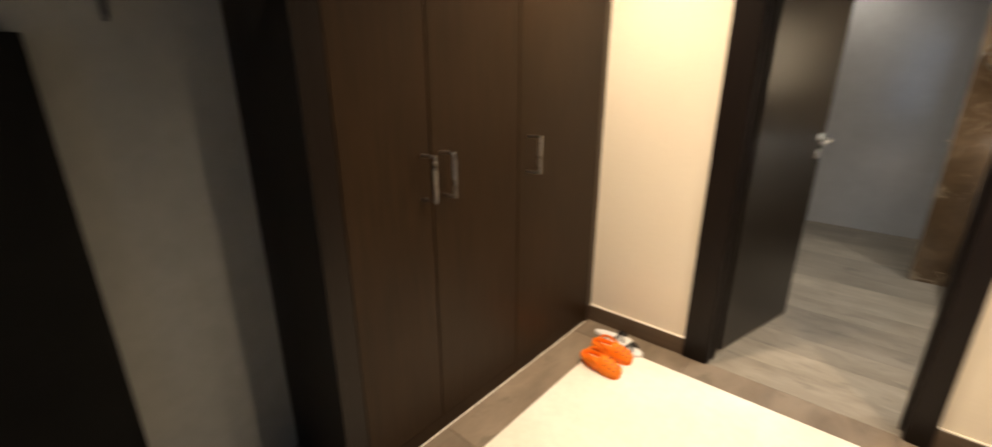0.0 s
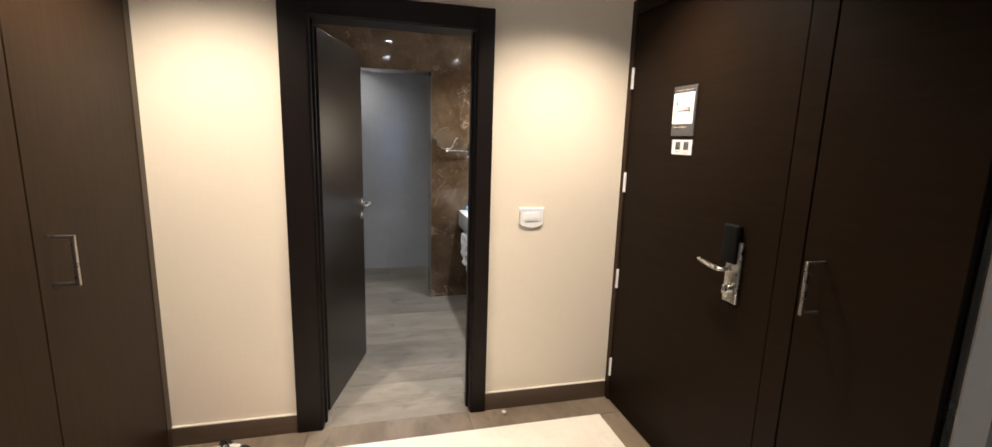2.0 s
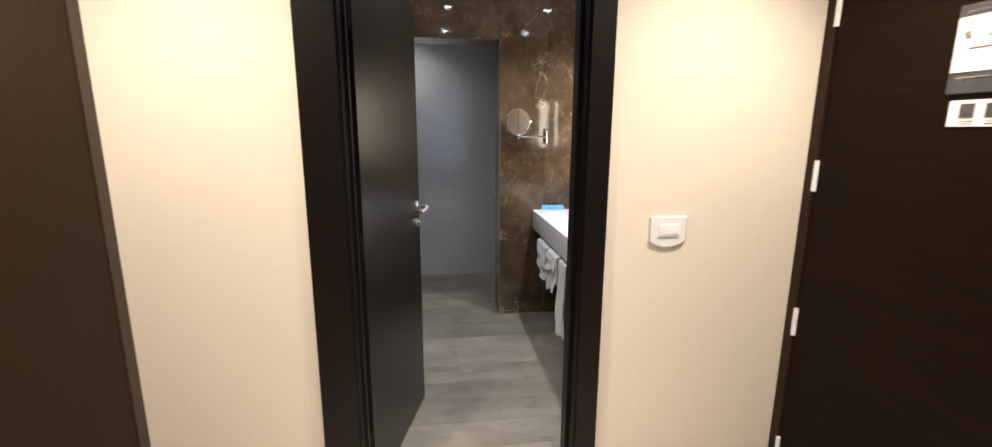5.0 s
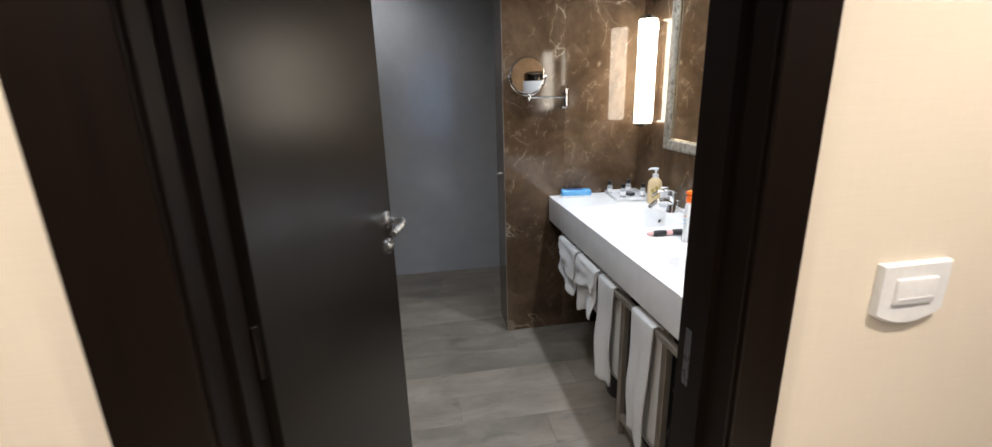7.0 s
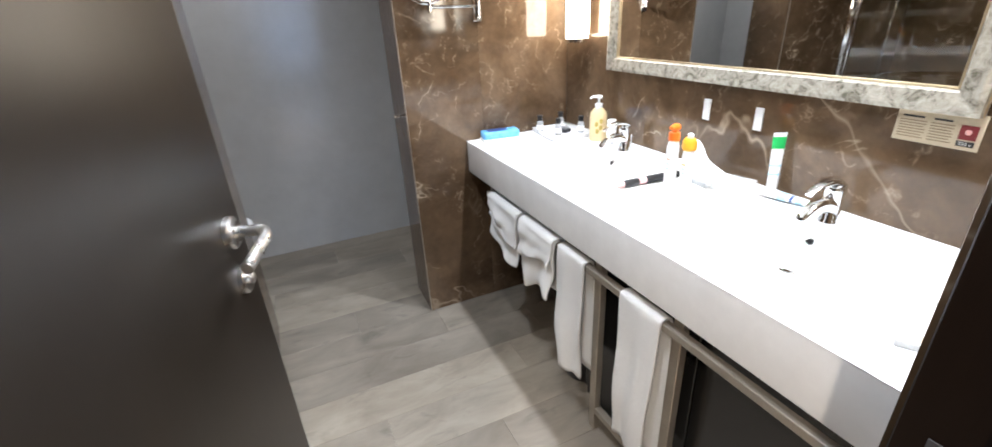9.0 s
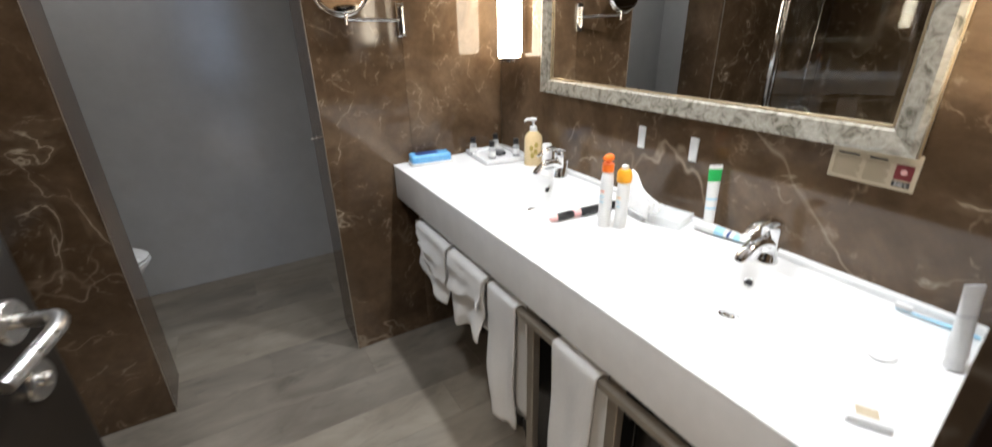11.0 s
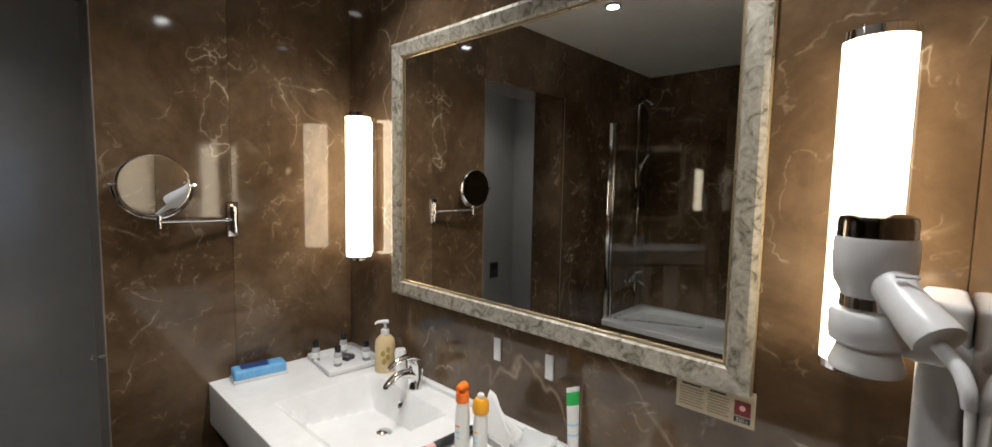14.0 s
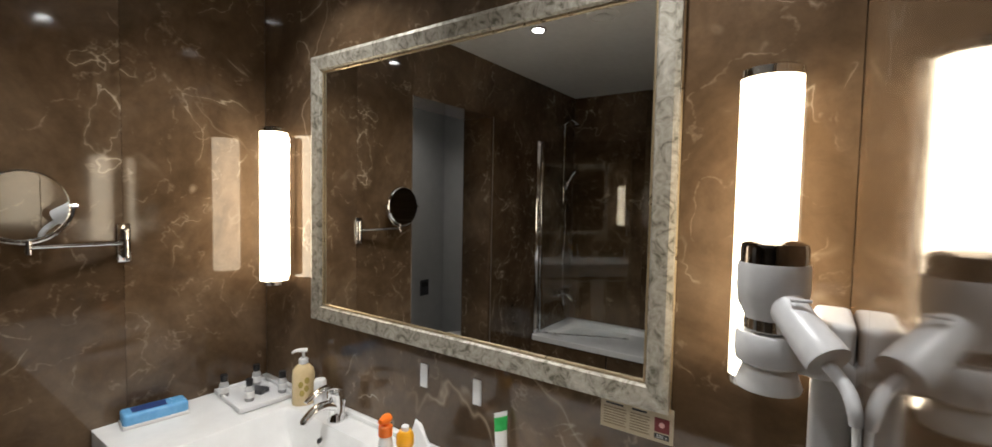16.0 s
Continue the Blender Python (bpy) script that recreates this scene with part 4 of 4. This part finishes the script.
mottled_dark_chrome = mottled_mat("dark_chrome", (0.20, 0.18, 0.17), (0.26, 0.24, 0.22), 14, 0.12, 1.0, 0)
hair_dryer()


# ---- things on the vanity top ----
TOP = 0.857


def soap_pack():
    s = thing("tissue_pack", (1.885, 1.925, TOP), "blue and white plastic wrapped packet", "packet", rz=-8)
    part("pack", box(-0.085, 0.085, -0.036, 0.036, 0, 0.045, 0.010, 3), BLUEPACK, s)
    part("white_base", box(-0.088, 0.088, -0.038, 0.038, 0.0, 0.014, 0.006, 2), PAPERWHITE, s, "white crimped lower edge")
    part("printed_band", box(-0.06, 0.03, -0.02, 0.024, 0.0446, 0.0462), NAVY, s, "dark blue print", smooth=False)


soap_pack()


def amenity_tray():
    t = thing("tray", (2.160, 1.845, TOP), "white square amenity tray", "tray", rz=-6)
    part("base", box(-0.085, 0.085, -0.11, 0.11, 0.001, 0.009, 0.003, 2), PORCELAIN, t)
    for bb in (box(-0.092, -0.084, -0.117, 0.117, 0.003, 0.020, 0.002, 2), box(0.084, 0.092, -0.117, 0.117, 0.003, 0.020, 0.002, 2), box(-0.084, 0.084, -0.117, -0.109, 0.003, 0.020, 0.002, 2), box(-0.084, 0.084, 0.109, 0.117, 0.003, 0.020, 0.002, 2)):
        part("rim", bb, PORCELAIN, t)


amenity_tray()


def mini_bottle():
    b = thing("toiletry_bottle", (2.085, 1.905, TOP + 0.010), "small clear toiletry bottle with a dark cap", "bottle", "toiletry bottles")
    part("flask", lathe([(0.0135, 0), (0.015, 0.003), (0.015, 0.045), (0.012, 0.050), (0.009, 0.053)], 22), CLEARPL, b, "clear flask")
    part("label", lathe([(0.0153, 0.012), (0.0153, 0.034)], 22), PAPERWHITE, b, "pale label")
    part("cap", moved(lathe([(0.011, 0), (0.0115, 0.002), (0.0115, 0.022), (0.010, 0.024)], 22), pose(0, 0, 0.053)), BLACKPL, b, "dark cap")
    return b


mb = mini_bottle()
for x, y in ((2.205, 1.915), (2.120, 1.800), (2.228, 1.780)):
    copy_thing(mb, pose(x, y, TOP + 0.010))
card = single("soap_box", box(-0.02, 0.02, -0.03, 0.03, 0, 0.016, 0.002, 1), DARKGREY, (2.175, 1.845, TOP + 0.0095), "small dark soap carton on the tray", "carton", rz=20)


def soap_dispenser():
    d = thing("soap_dispenser", (2.232, 1.655, TOP), "cream liquid soap pump bottle with gold print", "soap bottle", rz=-30)
    part("bottle", lathe([(0.034, 0), (0.037, 0.004), (0.037, 0.105), (0.034, 0.122), (0.020, 0.138), (0.014, 0.142)], 30, 1.0, 0.68), SOAPLIQ, d)
    for k, (y, z) in enumerate(((-0.010, 0.075), (0.008, 0.060), (-0.006, 0.045), (0.010, 0.088))):
        part("print", moved(lathe([(0.008, 0), (0.008, 0.0012), (0.004, 0.002)], 12, 1.0, 1.4), pose(y, -0.0247, z, 90, 0, 0)), GOLDPRINT, d, smooth=False)
    part("collar", moved(disc(0.0155, 0.142, 0.160, 22, 0.002), pose(0, 0, 0)), WHITEPLASTIC, d, "white pump collar")
    part("stem", disc(0.005, 0.160, 0.182, 14), WHITEPLASTIC, d)
    part("pump_head", tube([(0.012, 0, 0.186), (-0.006, 0, 0.188), (-0.028, 0, 0.187), (-0.036, 0, 0.180)], [0.010, 0.010, 0.0065, 0.005], 14, 0.7), WHITEPLASTIC, d, "white pump head")


soap_dispenser()


def cup():
    c = thing("deodorant", (2.243, 1.575, TOP), "small white roll-on with a white cap", "bottle")
    part("body", lathe([(0.020, 0), (0.021, 0.003), (0.021, 0.045), (0.019, 0.05)], 24), PORCELAIN, c)
    part("cap", lathe([(0.0205, 0.052), (0.0205, 0.095), (0.017, 0.102)], 24), WHITEPLASTIC, c)


cup()


def spray(x, y, h, capm, pump, label):
    s = thing("sunscreen_bottle", (x, y, TOP), label, "bottle", rz=15)
    part("body", lathe([(0.020, 0), (0.022, 0.004), (0.022, h * 0.62), (0.019, h * 0.72), (0.014, h * 0.76)], 26, 1.0, 0.75), WHITEPLASTIC, s, "white body")
    for k in range(3):
        part("print_line", box(-0.0225, -0.0205, -0.006, 0.006, h * (0.5 - 0.07 * k), h * (0.515 - 0.07 * k)), CYANPR if k else capm, s, smooth=False)
    if pump:
        part("collar", disc(0.0165, h * 0.76, h * 0.87, 22, 0.002), capm, s, "orange collar")
        part("spray_head", tube([(0.010, 0, h * 0.93), (0.0, 0, h * 0.935), (-0.022, 0, h * 0.945)], [0.0125, 0.0125, 0.006], 14, 0.9), capm, s, "orange spray head")
        part("stem", disc(0.008, h * 0.87, h * 0.92, 14), capm, s)
    else:
        part("cap", lathe([(0.020, h * 0.74), (0.021, h * 0.78), (0.020, h * 0.88), (0.014, h * 0.93)], 24), capm, s, "amber cap")
        part("nozzle", disc(0.009, h * 0.93, h * 1.0, 16, 0.003), WHITEPLASTIC, s)


spray(2.043, 1.026, 0.215, ORANGEPL, True, "white sunscreen pump bottle with an orange top")
spray(2.074, 0.993, 0.185, YELLOWPL, False, "white sunscreen bottle with an amber cap")


def styler():
    s = thing("hair_styler", (2.01, 1.118, TOP + 0.013), "black and pink hair styling brush lying on the vanity", "hair styler", rz=-3)
    part("grip", along("x", lathe([(0.010, -0.065), (0.0125, -0.058), (0.0125, -0.012), (0.011, -0.008)], 20)), BLACKPL, s, "black grip")
    part("pink_band", along("x", disc(0.012, -0.008, 0.018, 20)), PINK, s, "pink band")
    part("tip", along("x", lathe([(0.004, -0.092), (0.008, -0.085), (0.010, -0.066)], 18)), PINK, s, "pale pink tip")
    part("barrel", along("x", lathe([(0.012, 0.018), (0.013, 0.02), (0.013, 0.15), (0.010, 0.156)], 20)), BLACKPL, s, "black barrel")
    part("seam", along("x", lathe([(0.0133, 0.082), (0.0133, 0.086)], 20)), DARKGREY, s)


styler()


def tissue_box():
    t = thing("tissue_box", (2.195, 1.035, TOP), "clear plastic box with a folded white tissue", "tissue box", rz=-8)
    part("tub", box(-0.045, 0.045, -0.065, 0.065, 0.001, 0.024, 0.006, 2), CLEARPL, t, "clear plastic tub")
    part("stack", box(-0.03, 0.03, -0.04, 0.04, 0.006, 0.020, 0.003, 1), PAPERWHITE, t, "stack of white tissues", smooth=False)
    for k, (dx, hi, lo) in enumerate(((-0.022, 0.118, 0.034), (-0.010, 0.104, 0.040), (0.004, 0.088, 0.030))):
        bm = bmesh.new()
        rows = []
        for j in range(9):
            q = j / 8
            row = []
            for i in range(13):
                u = i / 12
                top = 0.022 + (hi - (hi - lo) * max(0.0, (u - 0.18) / 0.82) ** 0.9) * (1.0 if u > 0.18 else 0.35 + 0.65 * u / 0.18)
                row.append(bm.verts.new((dx - 0.018 * (1 - q) + 0.010 * math.sin(5 * u + k) * q, 0.055 - 0.135 * u, 0.018 + (top - 0.018) * q)))
            rows.append(row)
        for a, c in zip(rows, rows[1:]):
            for i in range(12):
                bm.faces.new((a[i], a[i + 1], c[i + 1], c[i]))
        p = part("tissue", bm, PAPERWHITE, t, "folded white tissue pulled up")
        p.modifiers.new("thick", "SOLIDIFY").thickness = 0.0015


tissue_box()
lid = single("plastic_lid", box(-0.05, 0.05, -0.05, 0.05, 0.001, 0.030, 0.005, 2), CLEARPL, (2.215, 0.935, TOP), "clear plastic lid lying on the vanity", "lid", rz=15)


def tube_of_paste(loc, tilt, rz, bands, label, L=0.185, upright=True):
    t = thing("toothpaste", loc, label, "toothpaste", rz=rz)
    lean = pose(0, 0, 0, 0, tilt, 0)
    rings = []
    for i in range(13):
        q = i / 12
        a, c = 0.0135 + 0.005 * q, 0.0135 * (1 - q) ** 0.8 + 0.0015
        rings.append([(c * math.cos(2 * math.pi * k / 24), a * math.sin(2 * math.pi * k / 24), 0.026 + (L - 0.026) * q) for k in range(24)])
    part("tube", moved(loft(rings), lean), WHITEPLASTIC, t, "white tube")
    part("cap", moved(lathe([(0.0125, 0), (0.013, 0.002), (0.012, 0.026)], 22), lean), WHITEPLASTIC, t, "white cap")
    for lo, hi, m in bands:
        rr = []
        for i in range(5):
            q = lo + (hi - lo) * i / 4
            a, c = 0.0139 + 0.005 * q, 0.0135 * (1 - q) ** 0.8 + 0.0019
            rr.append([(c * math.cos(2 * math.pi * k / 24), a * math.sin(2 * math.pi * k / 24), 0.026 + (L - 0.026) * q) for k in range(24)])
        part("printed_band", moved(loft(rr), lean), m, t)


tube_of_paste((2.252, 0.836, TOP + 0.004), 4, 60, ((0.72, 0.93, GREENPR), (0.40, 0.43, CYANPR), (0.24, 0.27, CYANPR)), "white toothpaste tube with a green band, standing", 0.185)
tube_of_paste((2.235, 0.865, TOP + 0.018), 94, -75, ((0.25, 0.45, CYANPR), (0.52, 0.58, NAVY), (0.66, 0.80, CYANPR)), "white and blue toothpaste tube lying down", 0.15)


def toothbrush():
    t = thing("toothbrush", (2.243, 0.295, TOP + 0.004), "pale blue toothbrush lying on the vanity rim", "toothbrush", rz=94)
    part("shaft", tube([(-0.03, 0, 0.002), (0.01, 0, 0.003), (0.05, 0, 0.002), (0.095, 0, 0.003)], [0.005, 0.006, 0.0035, 0.005], 10, 0.6), CYANPR, t)
    part("bristles", box(0.07, 0.097, -0.005, 0.005, 0.004, 0.014, 0.001, 1), PAPERWHITE, t, smooth=False)


toothbrush()
tube_of_paste((2.115, 0.262, TOP + 0.001), 8, 60, ((0.55, 0.6, GREYPLASTIC),), "white cream tube standing on its cap", 0.15)
sb = thing("soap_carton", (1.872, 0.285, TOP), "small white soap carton on the vanity", "carton", rz=-62)
part("carton", box(-0.028, 0.028, -0.019, 0.019, 0, 0.013, 0.0015, 1), PAPERWHITE, sb, smooth=False)
part("label", box(-0.016, 0.012, -0.011, 0.011, 0.0131, 0.0137), BEIGECARD, sb, smooth=False)
single("cotton_pad", lathe([(0.020, 0), (0.021, 0.002), (0.020, 0.004)], 24, 1.2, 1.0), PAPERWHITE, (2.055, 0.340, TOP + 0.0005), "round white cotton pad", "cotton pad")

# fixed to the marble under the mirror
for y in (1.133, 0.940):
    hk = thing("adhesive_hook", (XM, y, 1.064), "narrow white plastic strip stuck to the marble", "hook", "adhesive strips")
    part("strip", box(-0.006, 0, -0.013, 0.013, -0.034, 0.034, 0.002, 2), WHITEPLASTIC, hk)
st = thing("notice_sticker", (XM, 0.518, 1.080), "beige notice card with brown text tucked under the mirror", "sign")
part("card", box(-0.003, -0.0005, -0.078, 0.078, 0.0, 0.075, 0.001, 1), BEIGECARD, st, smooth=False)
for col, (a, c) in enumerate(((0.020, 0.070), (-0.030, 0.012))):
    part("heading", box(-0.0036, -0.003, a + 0.006, c - 0.004, 0.054, 0.058), BLACKPL, st, smooth=False)
    for k in range(7):
        part("text_line", box(-0.0036, -0.003, a + (0.004 if k % 3 == 1 else 0), c, 0.010 + 0.006 * k, 0.0125 + 0.006 * k), BROWNINK, st, smooth=False)
part("red_panel", box(-0.0037, -0.003, -0.070, -0.040, 0.022, 0.052), REDINK, st, "dark red warning panel", smooth=False)
part("figure", moved(along("-x", lathe([(0.006, 0), (0.006, 0.0006)], 7)), pose(-0.0037, -0.055, 0.038)), PINK, st, smooth=False)
part("black_panel", box(-0.0037, -0.003, -0.070, -0.040, 0.008, 0.019), BLACKPL, st, smooth=False)
cu = bpy.data.curves.new("voltage_text", "FONT")
cu.body, cu.size, cu.align_x, cu.align_y, cu.extrude = "220 v", 0.010, "CENTER", "CENTER", 0.0003
cu.materials.append(PAPERWHITE)
tx = new("voltage_text", cu)
tx.parent = st
tx.matrix_basis = pose(-0.0042, -0.055, 0.0135, 90, 0, -90)


# ---- toilet room ----
def toilet():
    t = thing("toilet", (-0.029, 2.66, 0), "white porcelain wall-hung toilet with a closed lid", "toilet")

    def egg(x, y, z, k):
        return [(x + k * (0.26 * math.cos(a) + (0.05 if math.cos(a) > 0 else 0.0) * math.cos(a)), y + k * 0.18 * math.sin(a), z) for a in [2 * math.pi * i / 36 for i in range(36)]]
    part("bowl", loft([egg(0.22, 0, 0.08, 0.45), egg(0.28, 0, 0.12, 0.62), egg(0.36, 0, 0.25, 0.86), egg(0.42, 0, 0.36, 0.97), egg(0.43, 0, 0.385, 1.0), egg(0.43, 0, 0.395, 0.98)]), PORCELAIN, t)
    part("wall_block", box(0.001, 0.3, -0.17, 0.17, 0.10, 0.39, 0.03, 3), PORCELAIN, t)
    part("seat", loft([egg(0.435, 0, 0.397, 1.0), egg(0.435, 0, 0.403, 1.02), egg(0.435, 0, 0.412, 1.01)]), WHITEPLASTIC, t, "white seat")
    part("lid", loft([egg(0.432, 0, 0.414, 1.0), egg(0.432, 0, 0.424, 1.015), egg(0.43, 0, 0.434, 0.98), egg(0.42, 0, 0.438, 0.8)]), WHITEPLASTIC, t, "white lid")


toilet()
fp = thing("flush_plate", (0.222, YF, 0.78), "dark rectangular plate on the grey wall", "flush plate")
part("plate", box(-0.05, 0.05, -0.012, 0, -0.07, 0.07, 0.003, 2), DARKGREY, fp)
part("button", box(-0.04, 0.04, -0.015, -0.011, 0.005, 0.055, 0.002, 1), BLACKPL, fp)
hk = thing("robe_hook", (1.478, 2.12, 0.985), "small chrome catch on the marble jamb", "hook")
part("base", along("-x", disc(0.010, 0, 0.005, 18, 0.001)), CHROME, hk)
part("peg", along("-x", lathe([(0.004, 0.005), (0.004, 0.016), (0.008, 0.019), (0.007, 0.026)], 16)), CHROME, hk)


# ---- bathtub ----
def bathtub():
    t = thing("bathtub", (XL, YB, 0), "white bathtub with a marble front along the wall", "bathtub")
    W, L, H = 0.68, YS - YB, 0.56
    n = 44

    def rr(x0, x1, y0, y1, z, p):
        cx, cy, a, c = 0.5 * (x0 + x1), 0.5 * (y0 + y1), 0.5 * (x1 - x0), 0.5 * (y1 - y0)
        out = []
        for i in range(n):
            q = 2 * math.pi * i / n
            out.append((cx + a * math.copysign(abs(math.cos(q)) ** p, math.cos(q)), cy + c * math.copysign(abs(math.sin(q)) ** p, math.sin(q)), z))
        return out
    rings = [rr(0.004, W, 0.004, L - 0.004, H - 0.04, 0.06), rr(0.004, W, 0.004, L - 0.004, H - 0.004, 0.06), rr(0.008, W - 0.004, 0.008, L - 0.008, H, 0.06), rr(0.06, W - 0.07, 0.10, L - 0.10, H, 0.35),
             rr(0.075, W - 0.085, 0.115, L - 0.115, H - 0.02, 0.4), rr(0.12, W - 0.13, 0.25, L - 0.18, H - 0.36, 0.5), rr(0.2, W - 0.2, 0.4, L - 0.3, H - 0.40, 0.6)]
    part("tub", loft(rings), PORCELAIN, t)
    for k in range(3):
        part("front_slab", box(W - 0.03, W - 0.012, 0.004 + k * L / 3, (k + 1) * L / 3 - 0.003, 0.0, H - 0.041), MARBLE, t, smooth=False)
    part("overflow", moved(along("-y", disc(0.03, 0, 0.012, 24, 0.003)), pose(0.33, L - 0.13, H - 0.09)), CHROME, t)


bathtub()


def shower_screen():
    s = thing("shower_screen", (0.165, YS, 0.56), "clear glass bath screen with a chrome wall profile", "shower screen", rz=-23)
    p = part("pane", box(-0.003, 0.003, -0.71, -0.022, 0.006, 1.46), GLASS, s, "clear glass pane", smooth=False)
    p.visible_shadow = False
    part("wall_profile", box(-0.014, 0.014, -0.024, 0, 0.002, 1.462, 0.003, 2), CHROME, s, "chrome wall profile")
    part("hinge_tube", moved(disc(0.012, 0.002, 1.462, 20, 0.003), pose(0, -0.04, 0)), CHROME, s)
    part("bottom_seal", box(-0.006, 0.006, -0.71, -0.025, 0.001, 0.008), STEEL, s, smooth=False)


shower_screen()


def shower():
    s = thing("shower_set", (-0.18, YS, 0.80), "chrome shower rail with hand shower and bath mixer", "shower")
    part("rail", moved(disc(0.010, 0.75, 1.40, 18), pose(0, -0.05, 0)), CHROME, s)
    for z in (0.77, 1.38):
        part("bracket", moved(along("-y", disc(0.014, 0, 0.055, 16, 0.002)), pose(0, 0, z)), CHROME, s)
    part("slider", moved(box(-0.018, 0.018, -0.03, 0.025, -0.025, 0.025, 0.006, 2), pose(0, -0.05, 0.92)), CHROME, s)
    part("hand_shower", tube([(0, -0.075, 0.88), (0.0, -0.11, 0.96), (0.0, -0.15, 1.02), (0.0, -0.17, 1.03)], [0.010, 0.011, 0.016, 0.036], 18), CHROME, s, "chrome hand shower")
    part("head", tube([(0, -0.05, 1.40), (0, -0.10, 1.42), (0, -0.14, 1.40), (0, -0.15, 1.375)], [0.009, 0.009, 0.012, 0.032], 16), CHROME, s)
    part("hose", tube([(0, -0.075, 0.88), (0.03, -0.09, 0.6), (0.05, -0.09, 0.25), (0.03, -0.09, -0.05), (0.0, -0.075, -0.02)], 0.006, 10), CHROME, s)
    part("mixer", moved(along("x", lathe([(0.022, -0.10), (0.024, -0.095), (0.024, 0.095), (0.022, 0.10)], 22)), pose(0, -0.06, 0.03)), CHROME, s, "chrome bath mixer")
    part("mixer_lever", tube([(0, -0.06, 0.05), (0, -0.10, 0.085), (0, -0.16, 0.095)], [0.016, 0.012, 0.007], 14, 0.6), CHROME, s)
    part("spout", tube([(0, -0.06, 0.02), (0, -0.12, 0.0), (0, -0.16, -0.03)], [0.016, 0.015, 0.013], 16), CHROME, s)
    for x in (-0.075, 0.075):
        part("wall_rose", moved(along("-y", disc(0.030, 0, 0.045, 22, 0.004)), pose(x, 0, 0.03)), CHROME, s)


shower()
vt = thing("ceiling_vent", (1.12, 1.10, HB), "round white ceiling vent", "vent")
part("ring", lathe([(0.075, 0.0), (0.078, -0.008), (0.060, -0.014), (0.055, -0.006)], 36), WHITEPLASTIC, vt)
part("core", lathe([(0.030, -0.004), (0.045, -0.016), (0.02, -0.02)], 30), WHITEPLASTIC, vt)


# ---- bedroom edge ----
def television():
    t = thing("television", (-0.40, -2.42, 0.35), "black glossy television panel on the dim bedroom wall", "television")
    part("panel", box(0.003, 0.045, -0.62, 0.30, 0.0, 1.20, 0.006, 2), DULLBLACK, t)
    part("bezel", box(0.045, 0.048, -0.60, 0.28, 0.02, 1.16), DULLBLACK, t, smooth=False)


television()
ws = thing("wall_hook", (-0.40, -1.95, 1.62), "small dark hook on the grey bedroom wall", "hook")
part("plate", box(0.0005, 0.008, -0.008, 0.008, -0.035, 0.035, 0.003, 2), DARKGREY, ws)
part("peg", tube([(0.008, 0, -0.02), (0.03, 0, -0.028), (0.036, 0, -0.008)], 0.004, 10), DARKGREY, ws)

# ---- floor pieces ----
floor_b = bpy.data.objects["floor_base_bath"]
PW, PL = 0.198, 1.19
row = 0
y = 0.0
while y < YF - 0.001:
    y2 = min(y + PW, YF)
    x = XL - (0.0, 0.42, 0.81, 0.2)[row % 4]
    while x < XM:
        a, c = max(x, XL), min(x + PL, XM)
        if y < 0.05:
            a, c = max(a, DX0 + 0.0), min(c, DX1)
        if c - a > 0.01:
            part("plank", box(a + 0.0003, c - 0.0003, y + 0.0003, y2 - 0.0003, -0.008, 0.0, 0.0005, 1), PLANK, floor_b, smooth=False)
        x += PL
    y = y2
    row += 1
floor_h = bpy.data.objects["floor_base_hall"]
for y0, y1 in ((-1.2, -0.176), (-2.4, -1.2), (-3.6, -2.4)):
    part("plank", box(0.0, 0.189, y0 + 0.001, y1 - 0.001, -0.012, 0.0, 0.0008, 1), PLANK_B, floor_h, smooth=False)
    part("plank", box(2.206, XR, y0 + 0.001, y1 - 0.001, -0.012, 0.0, 0.0008, 1), PLANK_B, floor_h, smooth=False)
for x0, x1 in ((0.0, 0.62), (0.62, 1.47), (1.47, XR)):
    part("plank", box(x0 + 0.001, x1 - 0.001, -0.174, -0.001, -0.012, 0.0, 0.0008, 1), PLANK_B, floor_h, smooth=False)
